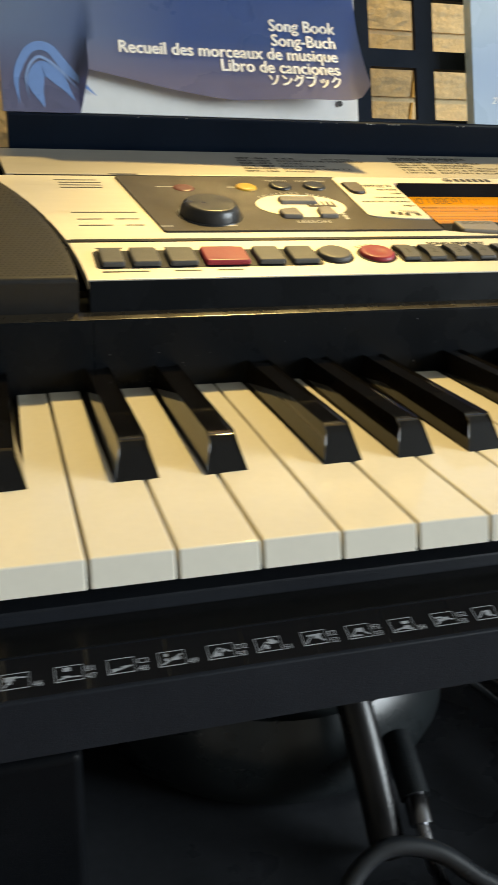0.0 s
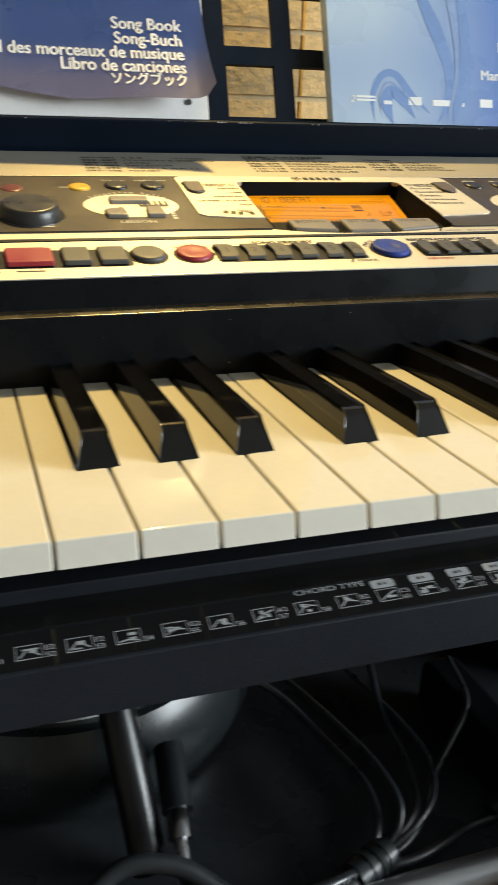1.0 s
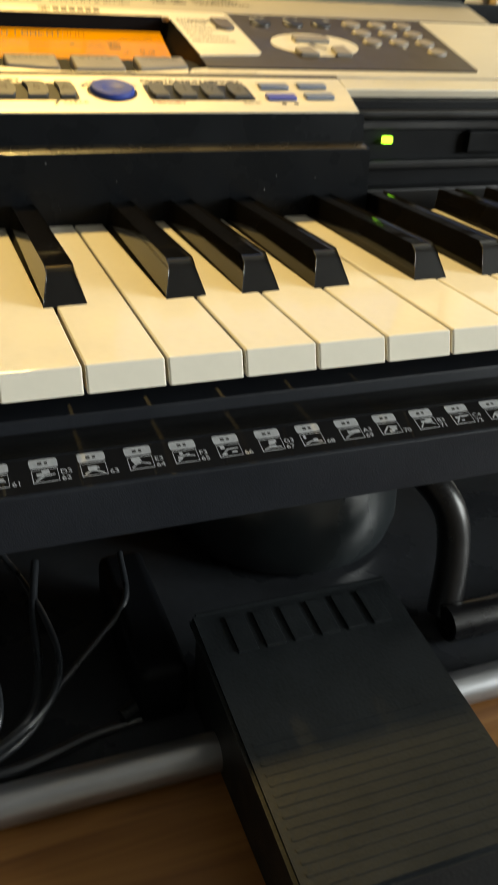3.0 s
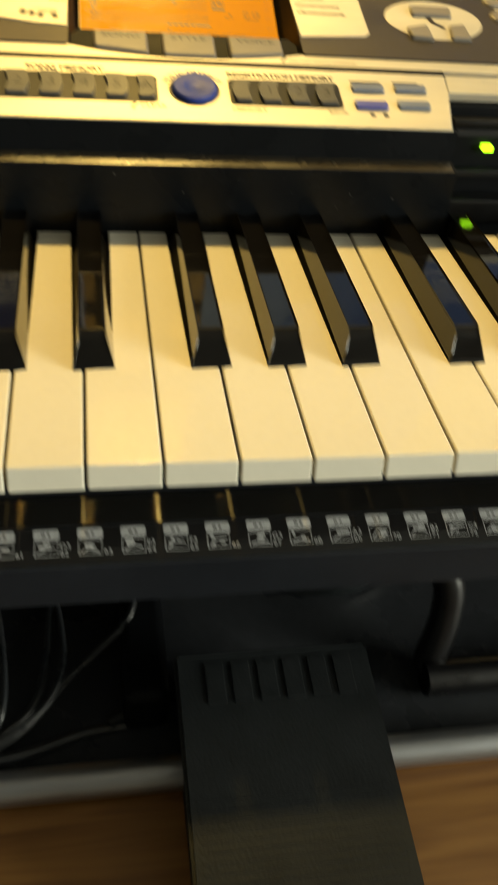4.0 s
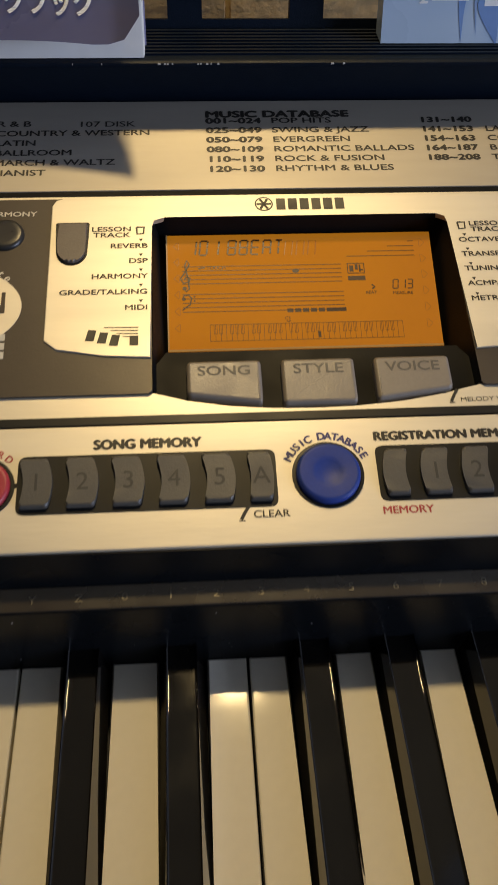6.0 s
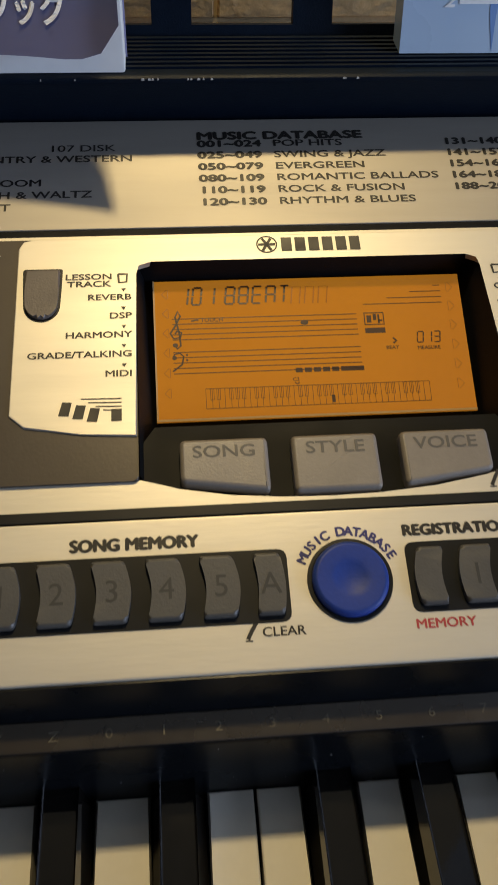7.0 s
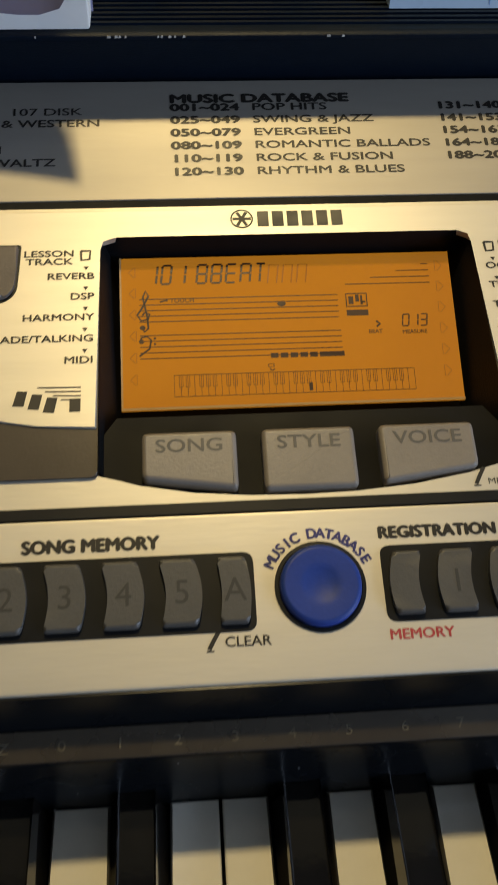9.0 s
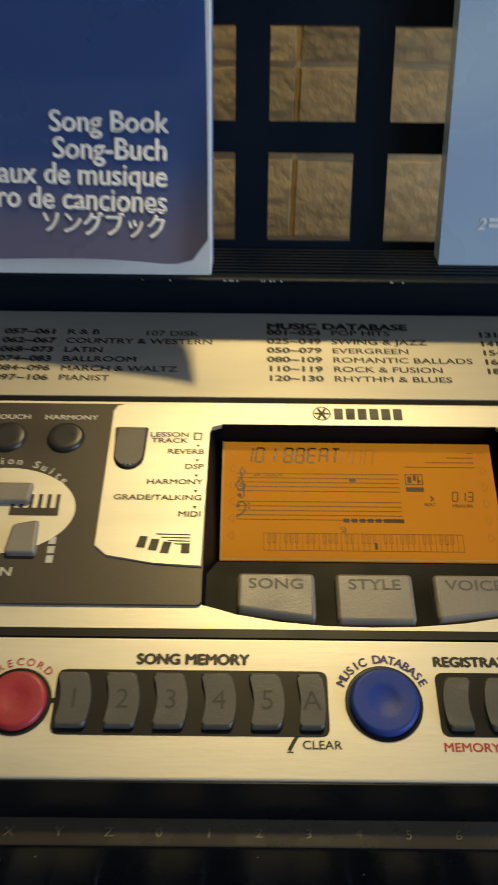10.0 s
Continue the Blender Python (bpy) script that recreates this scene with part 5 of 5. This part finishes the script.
jack = thing("jack_plug", (-0.150, 0.0, DESK), "black jack plug with a chrome collar hanging from its cable", "plug")
bm = bmesh.new()
tube(bm, [(-0.1520, 0.0200, 0.7050), (-0.1528, 0.0100, 0.7005), (-0.1535, 0.0000, 0.6960)], 0.0052, 14, 4)
part("grip", bm, RUBBER, jack)
bm = bmesh.new()
tube(bm, [(-0.1535, 0.0000, 0.6960), (-0.1540, -0.0040, 0.6943), (-0.1545, -0.0080, 0.6920)], 0.0040, 14, 4)
tube(bm, [(-0.1545, -0.0080, 0.6920), (-0.1552, -0.0180, 0.6870), (-0.1558, -0.0290, 0.6860)], 0.0024, 12, 4)
part("collar", bm, CHROME, jack, "chrome collar and pin")


def cable(label, pts, r=0.0012, slack=0.0):
    bm = bmesh.new()
    pts = [(x - 0.011 * slack * max(0, min(1, (0.010 - y) / 0.03)), y - 0.009 * slack * max(0, min(1, (0.010 - y) / 0.03)), z) for x, y, z in pts]
    tube(bm, pts, r, 10, 8)
    ob = part("cable", bm, CABLE, None)
    return tagged(ob, label, "cable", "cables under the keyboard")


cable("thin black cable looping under the keyboard", [(-0.106, 0.074, 0.700), (-0.092, 0.057, 0.692), (-0.086, 0.034, 0.693), (-0.081, 0.006, 0.695), (-0.080, -0.014, 0.694), (-0.084, -0.022, 0.689), (-0.092, -0.0250, 0.6838)])
cable("thin black cable looping under the keyboard", [(-0.074, 0.062, 0.702), (-0.066, 0.048, 0.694), (-0.0605, 0.024, 0.693), (-0.0590, 0.004, 0.692), (-0.0640, -0.011, 0.690), (-0.0760, -0.021, 0.688), (-0.092, -0.0255, 0.6825)])
cable("thin black cable looping under the keyboard", [(-0.030, 0.040, 0.704), (-0.0327, 0.020, 0.698), (-0.046, 0.008, 0.692), (-0.0600, -0.003, 0.687), (-0.0700, -0.015, 0.684), (-0.0800, -0.0225, 0.683), (-0.092, -0.0265, 0.6815)])
cable("black cable running along the desk", [(-0.036, -0.016, 0.6765), (-0.052, -0.018, 0.6770), (-0.064, -0.0225, 0.6785), (-0.078, -0.0265, 0.6795), (-0.092, -0.0275, 0.6800)], 0.0017)
cable("black cable hanging in a loop beside the plug", [(-0.182, -0.036, 0.668), (-0.180, -0.020, 0.690), (-0.168, -0.014, 0.700), (-0.150, -0.016, 0.699), (-0.132, -0.024, 0.690), (-0.112, -0.028, 0.684), (-0.094, -0.024, 0.684)], 0.0030, 1.0)
cable("black cable sagging beside the bundle", [(-0.118, 0.060, 0.704), (-0.100, 0.048, 0.694), (-0.0905, 0.022, 0.690), (-0.0860, 0.000, 0.690), (-0.0880, -0.016, 0.688), (-0.0945, -0.0245, 0.6845)], 0.0015)
cable("black cable sagging beside the bundle", [(-0.060, 0.050, 0.699), (-0.0640, 0.030, 0.692), (-0.0655, 0.008, 0.689), (-0.0700, -0.010, 0.686), (-0.0815, -0.0195, 0.684), (-0.0925, -0.0240, 0.6850)], 0.0015)
cable("black cable lying over the front bar", [(-0.100, -0.029, 0.6835), (-0.112, -0.034, 0.6875), (-0.126, -0.036, 0.6885), (-0.150, -0.034, 0.6878), (-0.178, -0.030, 0.6845)], 0.0019)
cable("black cable lying over the front bar", [(-0.101, -0.031, 0.6815), (-0.114, -0.038, 0.6870), (-0.130, -0.041, 0.6885), (-0.160, -0.042, 0.6882), (-0.200, -0.038, 0.6865)], 0.0017)
tie = thing("cable_tie", (-0.094, -0.026, DESK), "black tape binding a bundle of cables", "cable tie")
bm = bmesh.new()
tube(bm, [(-0.0880, -0.0240, 0.6830), (-0.1030, -0.0300, 0.6820)], 0.0052, 14, 0)
part("wrap", bm, CABLE, tie)
for q in (0.12, 0.34, 0.56):
    bm = bmesh.new()
    tube(bm, [(-0.0880 - 0.015 * q, -0.0240 - 0.006 * q, 0.6830 - 0.001 * q), (-0.0900 - 0.015 * q, -0.0248 - 0.006 * q, 0.6829 - 0.001 * q)], 0.0058, 14, 0)
    part("band", bm, RUBBER if q == 0.34 else CABLE, tie)

# ---- wall lamp ----
lamp = thing("wall_lamp", (0, WALL_Y, 1.54), "small black wall lamp over the keyboard", "lamp")
bm = bmesh.new()
box(bm, -0.04, 0.04, WALL_Y - 0.012, WALL_Y - 0.001, 1.49, 1.59, 0.003)
tube(bm, [(0, WALL_Y - 0.012, 1.56), (0, 0.495, 1.590), (0, 0.486, 1.478)], 0.006, 12)
part("bracket", bm, BLACK, lamp)
bm = bmesh.new()
lathe(bm, [(0, 0.034), (0.02, 0.034), (0.045, 0.012), (0.045, 0.008), (0.018, 0.028), (0, 0.028)], look(LAMP, (0.0, 0.20, 0.82)), 40)
part("shade", bm, BLACK, lamp)

# ---- stone tiles of the wall, last ----
def stone_mesh(w, h, seed):
    r = random.Random(seed)
    bm = bmesh.new()
    n = 3
    top = [[bm.verts.new((w * i / n, -0.0026 - (r.uniform(0.0, 0.0024) if 0 < i < n and 0 < j < n else r.uniform(-0.0008, 0.0006)), h * j / n)) for j in range(n + 1)] for i in range(n + 1)]
    for i in range(n):
        for j in range(n):
            bm.faces.new((top[i][j], top[i + 1][j], top[i + 1][j + 1], top[i][j + 1]))
    rim = [(i, 0) for i in range(n)] + [(n, j) for j in range(n)] + [(i, n) for i in range(n, 0, -1)] + [(0, j) for j in range(n, 0, -1)]
    back = [bm.verts.new((w * i / n + (0.0015 if i == 0 else -0.0015 if i == n else 0) * -1, 0.001, h * j / n)) for i, j in rim]
    for k in range(len(rim)):
        i, j = rim[k]
        i2, j2 = rim[(k + 1) % len(rim)]
        bm.faces.new((top[i][j], back[k], back[(k + 1) % len(rim)], top[i2][j2]))
    me = bpy.data.meshes.new("stone_tile")
    bmesh.ops.recalc_face_normals(bm, faces=bm.faces)
    bm.to_mesh(me)
    bm.free()
    me.materials.append(STONE)
    for p in me.polygons:
        p.use_smooth = True
    me.set_sharp_from_angle(angle=radians(50))
    return me


ROW, JOINT = 0.0545, 0.0044
stones = {}
cols_x = [-0.0095]
step = [0.112, 0.121, 0.108, 0.117]
k = 0
while cols_x[-1] < 0.38:
    cols_x.append(cols_x[-1] + step[k % 4])
    k += 1
while cols_x[0] > -0.50:
    cols_x.insert(0, cols_x[0] - step[k % 4])
    k += 1
for j in range(-5, 8):
    z = 0.9190 + ROW * j
    for i in range(len(cols_x) - 1):
        w = round(cols_x[i + 1] - cols_x[i], 4)
        kind = (w, (i * 3 + j * 5) % 4)
        if kind not in stones:
            stones[kind] = stone_mesh(w - JOINT, ROW - JOINT, kind[1] + int(w * 1e4))
        ob = new("stone_tile", stones[kind])
        ob.location = (cols_x[i] + JOINT / 2, WALL_Y - 0.0005, z + JOINT / 2)
        link_part(ob, wall_north)
